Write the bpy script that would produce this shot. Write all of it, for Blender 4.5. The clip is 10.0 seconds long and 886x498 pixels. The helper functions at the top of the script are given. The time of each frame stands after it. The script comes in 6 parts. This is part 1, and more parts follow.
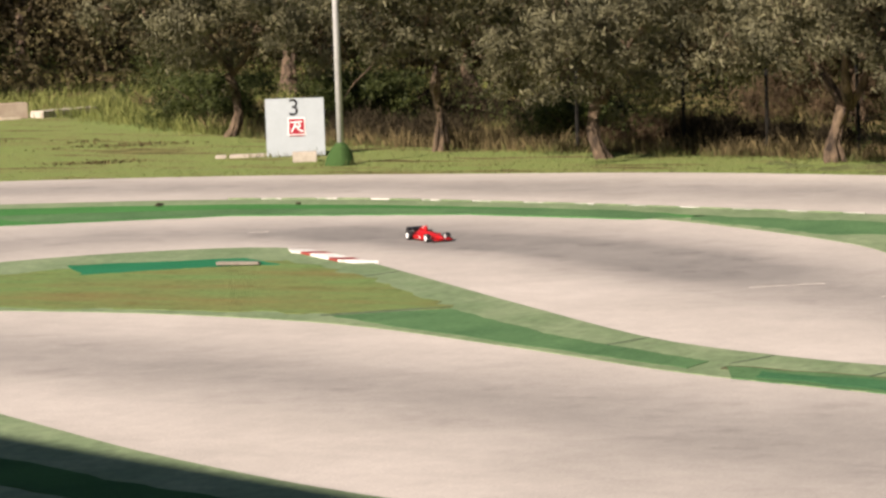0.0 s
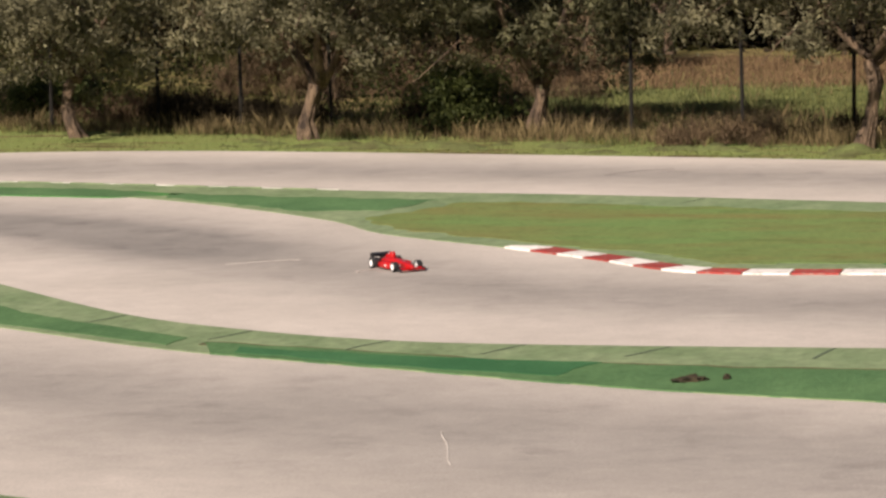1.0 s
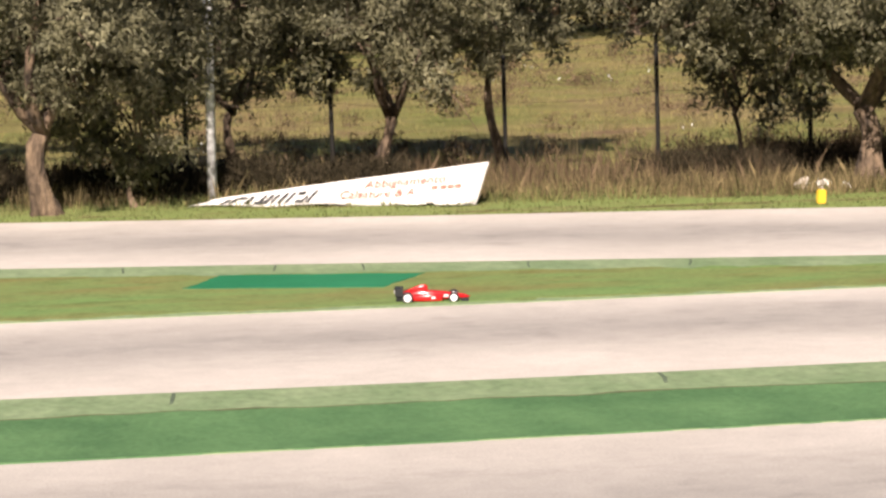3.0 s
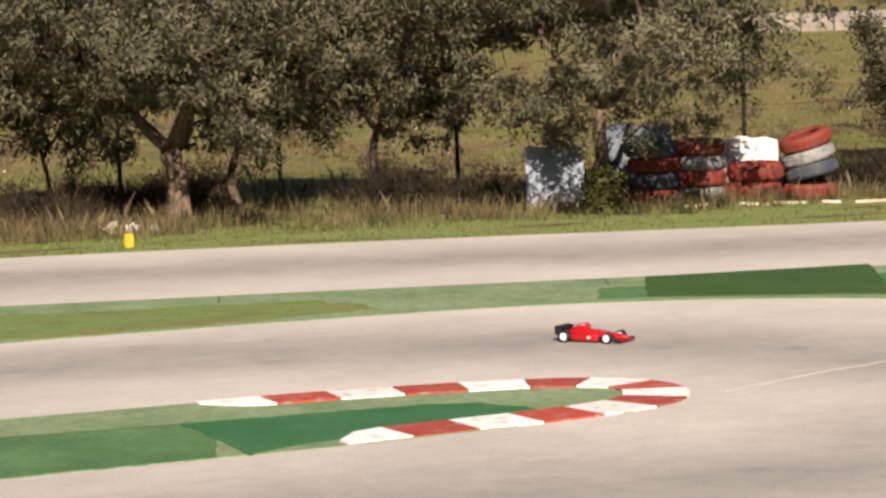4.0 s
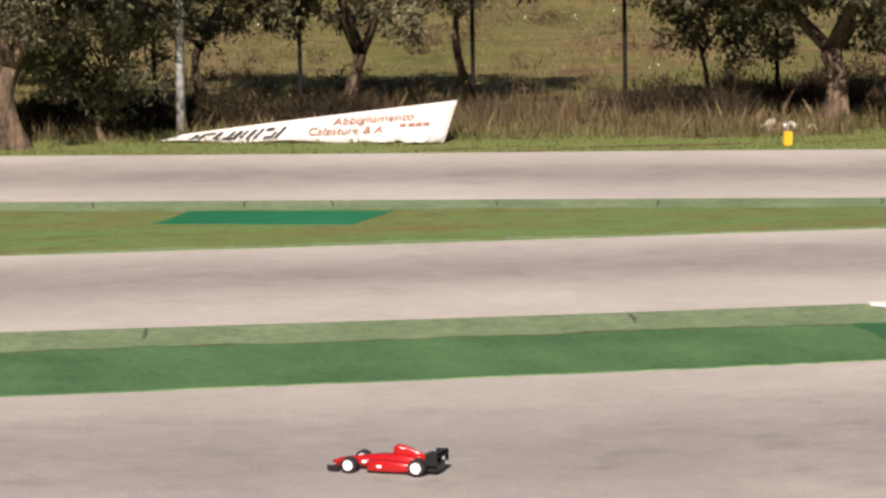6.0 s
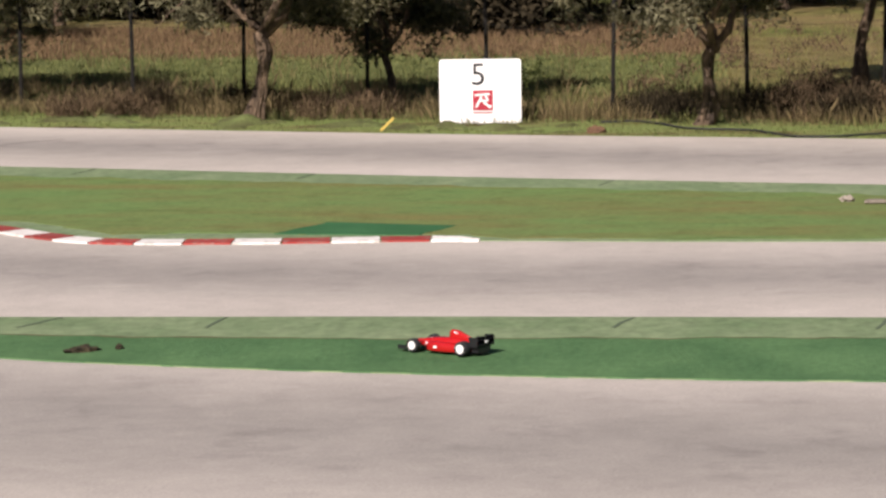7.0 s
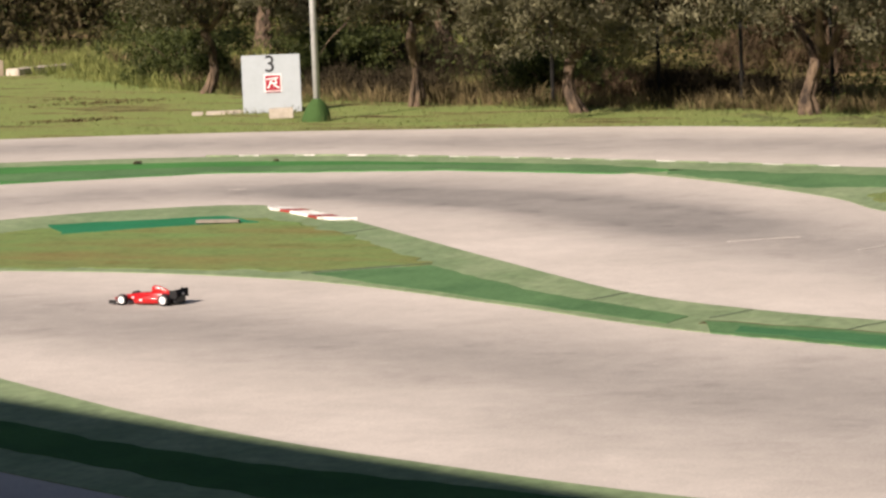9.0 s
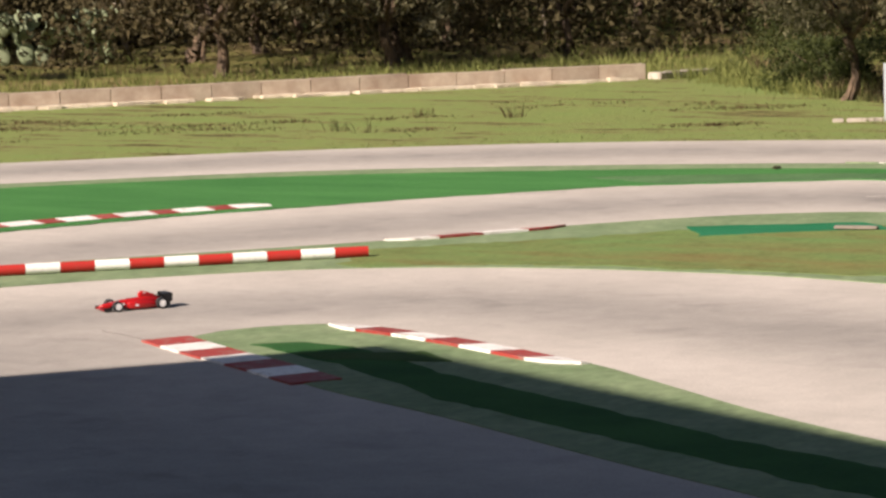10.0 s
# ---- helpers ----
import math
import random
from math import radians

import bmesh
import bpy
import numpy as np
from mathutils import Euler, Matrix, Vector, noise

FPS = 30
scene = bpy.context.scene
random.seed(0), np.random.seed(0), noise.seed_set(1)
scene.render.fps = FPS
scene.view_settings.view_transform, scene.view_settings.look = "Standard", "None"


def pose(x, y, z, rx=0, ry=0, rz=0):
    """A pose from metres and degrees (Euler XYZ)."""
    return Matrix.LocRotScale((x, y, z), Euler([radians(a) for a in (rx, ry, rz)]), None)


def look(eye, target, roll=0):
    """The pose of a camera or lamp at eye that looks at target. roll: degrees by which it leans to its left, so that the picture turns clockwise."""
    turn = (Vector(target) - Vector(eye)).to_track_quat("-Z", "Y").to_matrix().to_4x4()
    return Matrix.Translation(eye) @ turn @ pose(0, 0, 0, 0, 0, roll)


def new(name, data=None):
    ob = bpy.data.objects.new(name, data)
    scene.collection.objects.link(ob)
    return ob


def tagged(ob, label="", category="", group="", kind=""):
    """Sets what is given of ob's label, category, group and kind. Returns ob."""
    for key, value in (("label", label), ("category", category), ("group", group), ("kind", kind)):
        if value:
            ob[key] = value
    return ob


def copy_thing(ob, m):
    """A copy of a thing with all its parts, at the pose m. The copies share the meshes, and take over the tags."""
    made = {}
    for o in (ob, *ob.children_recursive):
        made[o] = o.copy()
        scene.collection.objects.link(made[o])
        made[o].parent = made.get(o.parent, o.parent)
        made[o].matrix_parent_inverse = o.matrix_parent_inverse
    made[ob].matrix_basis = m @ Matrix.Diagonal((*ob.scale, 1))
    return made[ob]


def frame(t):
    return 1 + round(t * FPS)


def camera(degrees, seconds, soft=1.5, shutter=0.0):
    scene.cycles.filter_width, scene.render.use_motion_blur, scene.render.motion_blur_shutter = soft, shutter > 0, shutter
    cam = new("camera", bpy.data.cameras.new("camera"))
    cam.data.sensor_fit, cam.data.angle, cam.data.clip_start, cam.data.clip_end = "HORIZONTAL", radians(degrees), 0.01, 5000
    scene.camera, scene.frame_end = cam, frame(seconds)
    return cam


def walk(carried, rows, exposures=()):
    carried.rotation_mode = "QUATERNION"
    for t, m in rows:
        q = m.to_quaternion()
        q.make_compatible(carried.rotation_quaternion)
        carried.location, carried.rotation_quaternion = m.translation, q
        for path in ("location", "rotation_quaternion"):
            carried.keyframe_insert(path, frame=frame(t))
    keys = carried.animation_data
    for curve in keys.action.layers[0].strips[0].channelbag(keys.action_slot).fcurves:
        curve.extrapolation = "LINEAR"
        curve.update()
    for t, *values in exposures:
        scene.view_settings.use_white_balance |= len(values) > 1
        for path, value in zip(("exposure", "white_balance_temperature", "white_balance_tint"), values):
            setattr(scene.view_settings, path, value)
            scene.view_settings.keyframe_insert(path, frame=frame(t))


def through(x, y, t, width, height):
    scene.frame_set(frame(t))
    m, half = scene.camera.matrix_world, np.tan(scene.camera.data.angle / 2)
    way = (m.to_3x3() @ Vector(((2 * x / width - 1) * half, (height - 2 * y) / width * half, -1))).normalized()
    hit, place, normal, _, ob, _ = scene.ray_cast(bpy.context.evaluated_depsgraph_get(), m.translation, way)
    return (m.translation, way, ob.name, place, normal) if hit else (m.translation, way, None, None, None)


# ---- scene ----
cam = camera(14.41, 10.0, soft=2.7)


def aim(x, y, z, yaw, pitch, roll):
    """A pose at (x, y, z), turned yaw degrees to the right of +y, raised by pitch."""
    a, b = radians(yaw), radians(pitch)
    way = Vector((math.sin(a) * math.cos(b), math.cos(a) * math.cos(b), math.sin(b)))
    return look((x, y, z), Vector((x, y, z)) + 30 * way, roll)


PATH = [  # seconds, eye, yaw, pitch, roll
    (0.0, -0.13, 0.22, 3.00, -25.49, -5.49, -1.94),
    (0.2, -0.14, 0.21, 3.02, -24.18, -5.63, -1.94),
    (0.5, -0.11, 0.20, 3.01, -22.13, -5.78, -1.88),
    (0.8, -0.10, 0.21, 2.95, -19.29, -5.90, -1.61),
    (1.0, -0.07, -0.01, 3.02, -16.87, -6.12, -1.69),
    (1.2, -0.03, 0.00, 3.01, -14.21, -6.18, -1.49),
    (1.5, -0.02, -0.03, 3.02, -9.39, -6.29, -1.17),
    (1.8, 0.05, 0.09, 3.00, -3.92, -6.24, -1.26),
    (2.0, 0.05, -0.12, 3.04, 0.00, -6.23, -1.14),
    (2.2, 0.11, -0.17, 3.05, 3.48, -6.17, -1.00),
    (2.5, 0.05, -0.06, 3.01, 7.20, -5.98, -0.87),
    (2.7, 0.05, -0.09, 3.04, 8.33, -5.93, -0.91),
    (3.0, 0.06, -0.02, 3.00, 9.18, -5.71, -1.23),
    (3.2, 0.07, -0.12, 3.03, 10.06, -5.63, -1.38),
    (4.3, 0.40, -0.10, 3.01, 24.33, -5.27, -1.64),
    (4.5, 0.35, -0.09, 3.02, 26.59, -5.22, -1.28),
    (4.6, 0.34, -0.12, 3.02, 27.12, -5.16, -1.27),
    (4.8, 0.32, -0.14, 3.03, 27.12, -5.16, -1.31),
    (5.0, 0.26, -0.06, 3.02, 25.79, -5.19, -0.86),
    (5.2, 0.22, -0.08, 3.02, 23.17, -5.34, -0.93),
    (6.3, -0.12, -0.14, 3.04, 2.69, -6.96, -0.49),
    (6.5, -0.14, -0.04, 3.00, -2.53, -6.91, -0.66),
    (6.8, -0.07, 0.06, 2.98, -6.50, -6.81, -0.97),
    (7.0, -0.08, -0.00, 3.00, -6.88, -6.79, -0.91),
    (7.3, -0.05, -0.05, 3.01, -7.77, -6.76, -0.91),
    (7.5, -0.08, -0.05, 3.00, -8.95, -6.72, -1.07),
    (7.8, -0.14, 0.07, 2.97, -11.70, -6.66, -1.24),
    (8.0, -0.13, -0.01, 2.98, -13.92, -6.60, -1.37),
    (8.3, -0.12, -0.08, 3.01, -17.24, -6.56, -1.69),
    (8.5, -0.16, -0.03, 3.00, -19.41, -6.48, -1.43),
    (8.8, -0.04, 0.19, 3.01, -23.02, -6.36, -2.10),
    (9.0, -0.10, 0.05, 3.06, -25.08, -6.30, -2.37),
    (9.3, -0.14, 0.12, 3.05, -28.37, -6.08, -1.89),
    (9.5, -0.14, 0.11, 3.04, -30.52, -5.94, -1.87),
    (9.8, -0.11, 0.04, 3.05, -33.56, -5.82, -1.57),
    (10.0, -0.09, -0.01, 3.03, -35.48, -5.79, -1.86),
]
LIGHTING = [  # seconds, stops, kelvin, tint
    (0.0, 0.90, 6600, 19), (0.5, 0.84, 6620, 20), (1.0, 0.69, 6650, 20), (1.5, 0.74, 6650, 20), (2.0, 0.97, 6480, 20), (2.5, 1.12, 6450, 20), (3.2, 1.27, 6500, 20), (4.3, 0.74, 6600, 18), (4.5, 0.88, 6600, 18), (5.2, 1.02, 6550, 18),
    (6.3, 0.55, 6300, 21), (6.6, 0.51, 6250, 21), (7.0, 0.65, 6200, 21), (7.5, 0.80, 6250, 21), (8.0, 0.81, 6430, 20), (9.0, 0.84, 6600, 20), (9.5, 0.84, 6620, 19), (10.0, 0.88, 6600, 20),
]
walk(cam, [(r[0], aim(*r[1:])) for r in PATH], exposures=LIGHTING)

# ---- light ----
SUN_EL, SUN_WAY = 33.5, (0.26, 0.966)      # the light travels along SUN_WAY over the ground
world = bpy.data.worlds.new("world")
scene.world = world
world.use_nodes = True
_wn = world.node_tree.nodes
_sky = _wn.new("ShaderNodeTexSky")
_sky.sky_type, _sky.sun_disc = "NISHITA", False
_sky.sun_elevation = radians(SUN_EL)
_sky.sun_rotation = math.atan2(-SUN_WAY[0], -SUN_WAY[1])
_bg = _wn["Background"]
_bg.inputs["Strength"].default_value = 0.032
world.node_tree.links.new(_sky.outputs[0], _bg.inputs["Color"])
sun = new("sun", bpy.data.lights.new("sun", "SUN"))
sun.data.energy, sun.data.angle, sun.data.color = 4.8, radians(0.5), (1.0, 0.91, 0.78)
_c = math.cos(radians(SUN_EL))
sun.matrix_world = look((-30, -40, 40), (-30 + SUN_WAY[0] * _c, -40 + SUN_WAY[1] * _c, 40 - math.sin(radians(SUN_EL))))


# ---- materials ----
def material(name, rough=0.8, metal=0.0, spec=0.3):
    m = bpy.data.materials.new(name)
    m.use_nodes = True
    b = m.node_tree.nodes["Principled BSDF"]
    b.inputs["Roughness"].default_value = rough
    b.inputs["Metallic"].default_value = metal
    b.inputs["Specular IOR Level"].default_value = spec
    return m, m.node_tree.nodes, m.node_tree.links, b


def noise_ramp(nodes, links, vec, scale, stops, detail=6.0, rough=0.6):
    n = nodes.new("ShaderNodeTexNoise")
    n.inputs["Scale"].default_value = scale
    n.inputs["Detail"].default_value = detail
    n.inputs["Roughness"].default_value = rough
    links.new(vec, n.inputs["Vector"])
    r = nodes.new("ShaderNodeValToRGB")
    while len(r.color_ramp.elements) < len(stops):
        r.color_ramp.elements.new(0.5)
    for e, (p, c) in zip(r.color_ramp.elements, stops):
        e.position, e.color = p, (*c, 1) if len(c) == 3 else c
    links.new(n.outputs["Fac"], r.inputs["Fac"])
    return r.outputs["Color"], n.outputs["Fac"]


def mixed(nodes, links, a, b, fac, kind="MIX"):
    x = nodes.new("ShaderNodeMix")
    x.data_type, x.blend_type = "RGBA", kind
    for s, v in ((x.inputs["A"], a), (x.inputs["B"], b), (x.inputs["Factor"], fac)):
        if hasattr(v, "links"):
            links.new(v, s)
        elif isinstance(v, (int, float)):
            s.default_value = v
        else:
            s.default_value = (*v, 1)
    return x.outputs["Result"]


def bumped(nodes, links, bsdf, height, strength, distance):
    b = nodes.new("ShaderNodeBump")
    b.inputs["Strength"].default_value, b.inputs["Distance"].default_value = strength, distance
    links.new(height, b.inputs["Height"])
    links.new(b.outputs["Normal"], bsdf.inputs["Normal"])


def place(nodes, links=None, stretch=None):
    g = nodes.new("ShaderNodeNewGeometry").outputs["Position"]
    if stretch is None:
        return g
    m = nodes.new("ShaderNodeMapping")
    m.inputs["Scale"].default_value = stretch
    links.new(g, m.inputs["Vector"])
    return m.outputs["Vector"]


def local(nodes):
    return nodes.new("ShaderNodeTexCoord").outputs["Object"]


def two_tone(name, dark, light, scale, fine, rough=0.8, amount=0.35, bump=0.4, depth=0.01, world_space=True, spec=0.3, metal=0.0, speck=(0.6, 1.25), stretch=None):
    """A surface of two colours in large patches, with fine grain on top."""
    m, n, l, b = material(name, rough, metal, spec)
    v = place(n, l, stretch) if world_space else local(n)
    c, _ = noise_ramp(n, l, v, scale, ((0.35, dark), (0.65, light)))
    g, f = noise_ramp(n, l, v, fine, ((0.25, (speck[0],) * 3), (0.75, (speck[1],) * 3)), 4.0, 0.7)
    col = mixed(n, l, c, g, amount, "MULTIPLY")
    l.new(col, b.inputs["Base Color"])
    bumped(n, l, b, f, bump, depth)
    return m


def make_asphalt():
    """Sun-bleached fine asphalt: pale dusty edges, a grey rubbered line, patches and faint scuffs."""
    m, n, l, b = material("asphalt", 0.88, 0.0, 0.25)
    v = place(n)
    base, _ = noise_ramp(n, l, v, 0.5, ((0.35, (0.475, 0.433, 0.378)), (0.65, (0.57, 0.52, 0.457))))
    rub, _ = noise_ramp(n, l, v, 0.9, ((0.3, (0.205, 0.192, 0.174)), (0.7, (0.275, 0.257, 0.231))))
    at = n.new("ShaderNodeAttribute")
    at.attribute_name = "wear_and_shade"
    sv = place(n, l, (0.85, 1.1, 1.0))
    _, streak = noise_ramp(n, l, sv, 1.7, ((0.3, (0, 0, 0)), (0.7, (1, 1, 1))), 9.0, 0.74)
    w = n.new("ShaderNodeMath")
    w.operation = "MULTIPLY_ADD"
    w.use_clamp = True
    l.new(streak, w.inputs[0])
    w.inputs[1].default_value = 0.6
    w.inputs[2].default_value = 0.55
    w2 = n.new("ShaderNodeMath")
    w2.operation, w2.use_clamp = "ADD", True
    w2.inputs[0].default_value = 0.0
    sc = n.new("ShaderNodeMath")
    sc.operation = "MULTIPLY"
    l.new(w.outputs[0], sc.inputs[0])
    l.new(at.outputs["Fac"], sc.inputs[1])
    l.new(sc.outputs[0], w2.inputs[1])
    col = mixed(n, l, base, rub, w2.outputs[0])
    g, f = noise_ramp(n, l, v, 55.0, ((0.25, (0.62, 0.62, 0.62)), (0.75, (1.22, 1.22, 1.22))), 3.0, 0.75)
    col = mixed(n, l, col, g, 0.7, "MULTIPLY")
    g2, _ = noise_ramp(n, l, v, 5.5, ((0.3, (0.74, 0.73, 0.735)), (0.7, (1.22, 1.22, 1.21))), 8.0, 0.72)
    col = mixed(n, l, col, g2, 0.3, "MULTIPLY")
    g3, _ = noise_ramp(n, l, v, 1.3, ((0.3, (0.90, 0.90, 0.905)), (0.68, (1.07, 1.07, 1.07))), 9.0, 0.75)
    col = mixed(n, l, col, g3, 0.8, "MULTIPLY")
    # dark stained spots in the rubbered part, and pale scuffed flecks
    spot, _ = noise_ramp(n, l, v, 2.1, ((0.30, (0.72, 0.71, 0.72)), (0.45, (1.0, 1.0, 1.0)), (0.60, (1.0, 1.0, 1.0)), (0.72, (1.14, 1.13, 1.12))), 5.0, 0.6)
    col = mixed(n, l, col, spot, w2.outputs[0], "MULTIPLY")
    l.new(col, b.inputs["Base Color"])
    bumped(n, l, b, f, 0.5, 0.006)
    return m


def make_ground():
    """Rough grass and earth: green, straw and brown in patches."""
    m, n, l, b = material("rough_grass", 0.95, 0.0, 0.1)
    v = place(n)
    a, _ = noise_ramp(n, l, v, 0.3, ((0.34, (0.20, 0.135, 0.085)), (0.44, (0.245, 0.20, 0.095)), (0.55, (0.20, 0.195, 0.072)), (0.68, (0.135, 0.18, 0.05))), 9.0, 0.74)
    a2, _ = noise_ramp(n, l, v, 1.1, ((0.3, (0.62, 0.55, 0.5)), (0.52, (1.0, 1.0, 1.0)), (0.72, (1.25, 1.15, 0.95))), 6.0, 0.7)
    a = mixed(n, l, a, a2, 0.8, "MULTIPLY")
    g, f = noise_ramp(n, l, v, 9.0, ((0.25, (0.45, 0.45, 0.42)), (0.75, (1.35, 1.3, 1.1))), 8.0, 0.75)
    col = mixed(n, l, a, g, 0.7, "MULTIPLY")
    l.new(col, b.inputs["Base Color"])
    bumped(n, l, b, f, 0.9, 0.06)
    return m


def make_verge():
    """Mown verge: bright short grass with bare and mossy spots."""
    m, n, l, b = material("verge_grass", 0.95, 0.0, 0.1)
    v = place(n, l, (0.45, 2.0, 1.0))
    a, _ = noise_ramp(n, l, v, 0.9, ((0.405, (0.085, 0.058, 0.028)), (0.435, (0.22, 0.20, 0.085)), (0.475, (0.225, 0.265, 0.092)), (0.66, (0.20, 0.285, 0.085))), 9.0, 0.76)
    g, f = noise_ramp(n, l, v, 30.0, ((0.25, (0.55, 0.55, 0.5)), (0.75, (1.3, 1.3, 1.15))), 6.0, 0.75)
    col = mixed(n, l, a, g, 0.6, "MULTIPLY")
    l.new(col, b.inputs["Base Color"])
    bumped(n, l, b, f, 0.8, 0.03)
    return m


def leafy(name, dark, light, rough=0.65, through=0.5):
    """Leaves: each one its own shade, letting some light through."""
    m, n, l, b = material(name, rough, 0.0, 0.3 if rough < 0.75 else 0.06)
    g = n.new("ShaderNodeNewGeometry")
    r = n.new("ShaderNodeValToRGB")
    for e, (p, c) in zip(r.color_ramp.elements, ((0.0, dark), (1.0, light))):
        e.position, e.color = p, (*c, 1)
    l.new(g.outputs["Random Per Island"], r.inputs["Fac"])
    c2, _ = noise_ramp(n, l, place(n), 2.4, ((0.32, (0.5, 0.5, 0.46)), (0.66, (1.3, 1.24, 1.1))), 3.0)
    col = mixed(n, l, r.outputs["Color"], c2, 0.8, "MULTIPLY")
    l.new(col, b.inputs["Base Color"])
    t = n.new("ShaderNodeBsdfTranslucent")
    l.new(col, t.inputs["Color"])
    x = n.new("ShaderNodeMixShader")
    x.inputs["Fac"].default_value = through
    l.new(b.outputs[0], x.inputs[1])
    l.new(t.outputs[0], x.inputs[2])
    l.new(x.outputs[0], n["Material Output"].inputs["Surface"])
    return m


def painted(name, colour, worn, scale=9.0, rough=0.6, low=0.52, high=0.62):
    """Paint with worn patches that show what lies under it."""
    m, n, l, b = material(name, rough, 0.0, 0.3)
    v = place(n)
    info = n.new("ShaderNodeObjectInfo")
    c, f = noise_ramp(n, l, v, scale, ((low, (0, 0, 0)), (high, (1, 1, 1))), 8.0, 0.7)
    col = mixed(n, l, colour, worn, c)
    h = n.new("ShaderNodeHueSaturation")
    mr = n.new("ShaderNodeMapRange")
    mr.inputs["To Min"].default_value, mr.inputs["To Max"].default_value = 0.85, 1.1
    l.new(info.outputs["Random"], mr.inputs["Value"])
    l.new(mr.outputs["Result"], h.inputs["Value"])
    l.new(col, h.inputs["Color"])
    l.new(h.outputs["Color"], b.inputs["Base Color"])
    bumped(n, l, b, f, 0.3, 0.004)
    return m


def plain(name, colour, rough=0.5, metal=0.0, spec=0.4, vary=0.2):
    return two_tone(name, tuple(c * (1 - vary) for c in colour), colour, 6.0, 60.0, rough, 0.25, 0.15, 0.003, False, spec, metal)


M_ASPHALT = make_asphalt()
M_GROUND = make_ground()
M_VERGE = make_verge()
M_HUMMOCK = two_tone("rough_verge_grass", (0.10, 0.095, 0.042), (0.165, 0.205, 0.07), 2.6, 24.0, 0.95, 0.8, 1.0, 0.03, spec=0.1)
M_GREEN = two_tone("green_painted_concrete", (0.14, 0.205, 0.095), (0.215, 0.275, 0.145), 2.2, 14.0, 0.85, 0.8, 0.4, 0.006, stretch=(0.8, 0.5, 1.0), speck=(0.55, 1.3))
M_TURF = two_tone("green_turf", (0.062, 0.135, 0.055), (0.10, 0.195, 0.08), 1.6, 30.0, 0.95, 0.5, 0.8, 0.015, spec=0.1, stretch=(0.8, 0.5, 1.0), speck=(0.5, 1.35))
M_TURF_BRIGHT = two_tone("vivid_green_turf", (0.048, 0.17, 0.045), (0.07, 0.22, 0.06), 0.9, 60.0, 0.95, 0.55, 0.8, 0.015, spec=0.1, stretch=(0.4, 1.5, 1.0))
M_TURF_DEEP = two_tone("deep_green_turf", (0.026, 0.092, 0.026), (0.044, 0.13, 0.036), 1.2, 40.0, 0.95, 0.6, 0.8, 0.015, spec=0.1)
M_TURF_DARK = two_tone("dark_green_turf", (0.042, 0.088, 0.026), (0.062, 0.115, 0.036), 1.2, 60.0, 0.95, 0.6, 0.8, 0.015, spec=0.1)
M_TURF_COOL = two_tone("fresh_green_turf", (0.036, 0.125, 0.05), (0.058, 0.165, 0.068), 1.2, 40.0, 0.95, 0.6, 0.8, 0.015, spec=0.1)
M_EMERALD = two_tone("emerald_turf", (0.014, 0.145, 0.062), (0.024, 0.185, 0.085), 0.9, 70.0, 0.9, 0.4, 0.7, 0.012, spec=0.1)


def make_lawn(name, shift):
    """Worn short grass: green, olive and brown in long drifts, with trodden earth lines."""
    m, n, l, b = material(name, 0.95, 0.0, 0.1)
    v = place(n, l, (0.3, 1.0, 1.0))
    a, _ = noise_ramp(n, l, v, 1.3, ((0.30 + shift, (0.175, 0.125, 0.06)), (0.40 + shift, (0.20, 0.18, 0.072)), (0.50 + shift, (0.175, 0.205, 0.077)), (0.66 + shift, (0.15, 0.24, 0.085))), 8.0, 0.68)
    d, _ = noise_ramp(n, l, place(n, l, (0.22, 1.6, 1.0)), 1.9, ((0.30, (0.62, 0.55, 0.5)), (0.40, (1, 1, 1))), 6.0, 0.7)
    col = mixed(n, l, a, d, 0.7, "MULTIPLY")
    p, _ = noise_ramp(n, l, place(n), 3.2, ((0.32, (0.72, 0.66, 0.6)), (0.48, (1, 1, 1)), (0.68, (1.14, 1.12, 1.05))), 7.0, 0.75)
    col = mixed(n, l, col, p, 0.75, "MULTIPLY")
    g, f = noise_ramp(n, l, place(n), 22.0, ((0.25, (0.6, 0.6, 0.55)), (0.75, (1.3, 1.3, 1.15))), 6.0, 0.75)
    col = mixed(n, l, col, g, 0.75, "MULTIPLY")
    l.new(col, b.inputs["Base Color"])
    bumped(n, l, b, f, 0.9, 0.02)
    return m


M_LAWN = make_lawn("island_grass", -0.06)
M_LAWN_DRY = make_lawn("straw_island_grass", -0.03)
M_SOIL = two_tone("trodden_soil", (0.075, 0.07, 0.035), (0.13, 0.12, 0.06), 5.0, 30.0, 0.95, 0.6, 0.8, 0.01, spec=0.1)
M_TEETH = painted("faded_white_paint", (0.50, 0.49, 0.44), (0.22, 0.27, 0.17), 5.0, 0.7, 0.45, 0.6)
M_BLOCK = painted("weathered_block", (0.46, 0.38, 0.29), (0.30, 0.225, 0.165), 2.2, 0.9, 0.40, 0.66)
M_RED = painted("red_kerb_paint", (0.31, 0.045, 0.035), (0.30, 0.15, 0.12))
M_RED_BRIGHT = painted("orange_red_kerb_paint", (0.38, 0.06, 0.035), (0.36, 0.17, 0.13))
M_WHITE = painted("white_kerb_paint", (0.78, 0.75, 0.70), (0.48, 0.44, 0.39))
M_CONCRETE = two_tone("concrete", (0.36, 0.315, 0.255), (0.52, 0.46, 0.38), 1.5, 22.0, 0.9, 0.6, 0.6, 0.01)
M_STONE = two_tone("pale_stone", (0.21, 0.18, 0.145), (0.32, 0.28, 0.225), 3.0, 20.0, 0.9, 0.6, 0.8, 0.02)
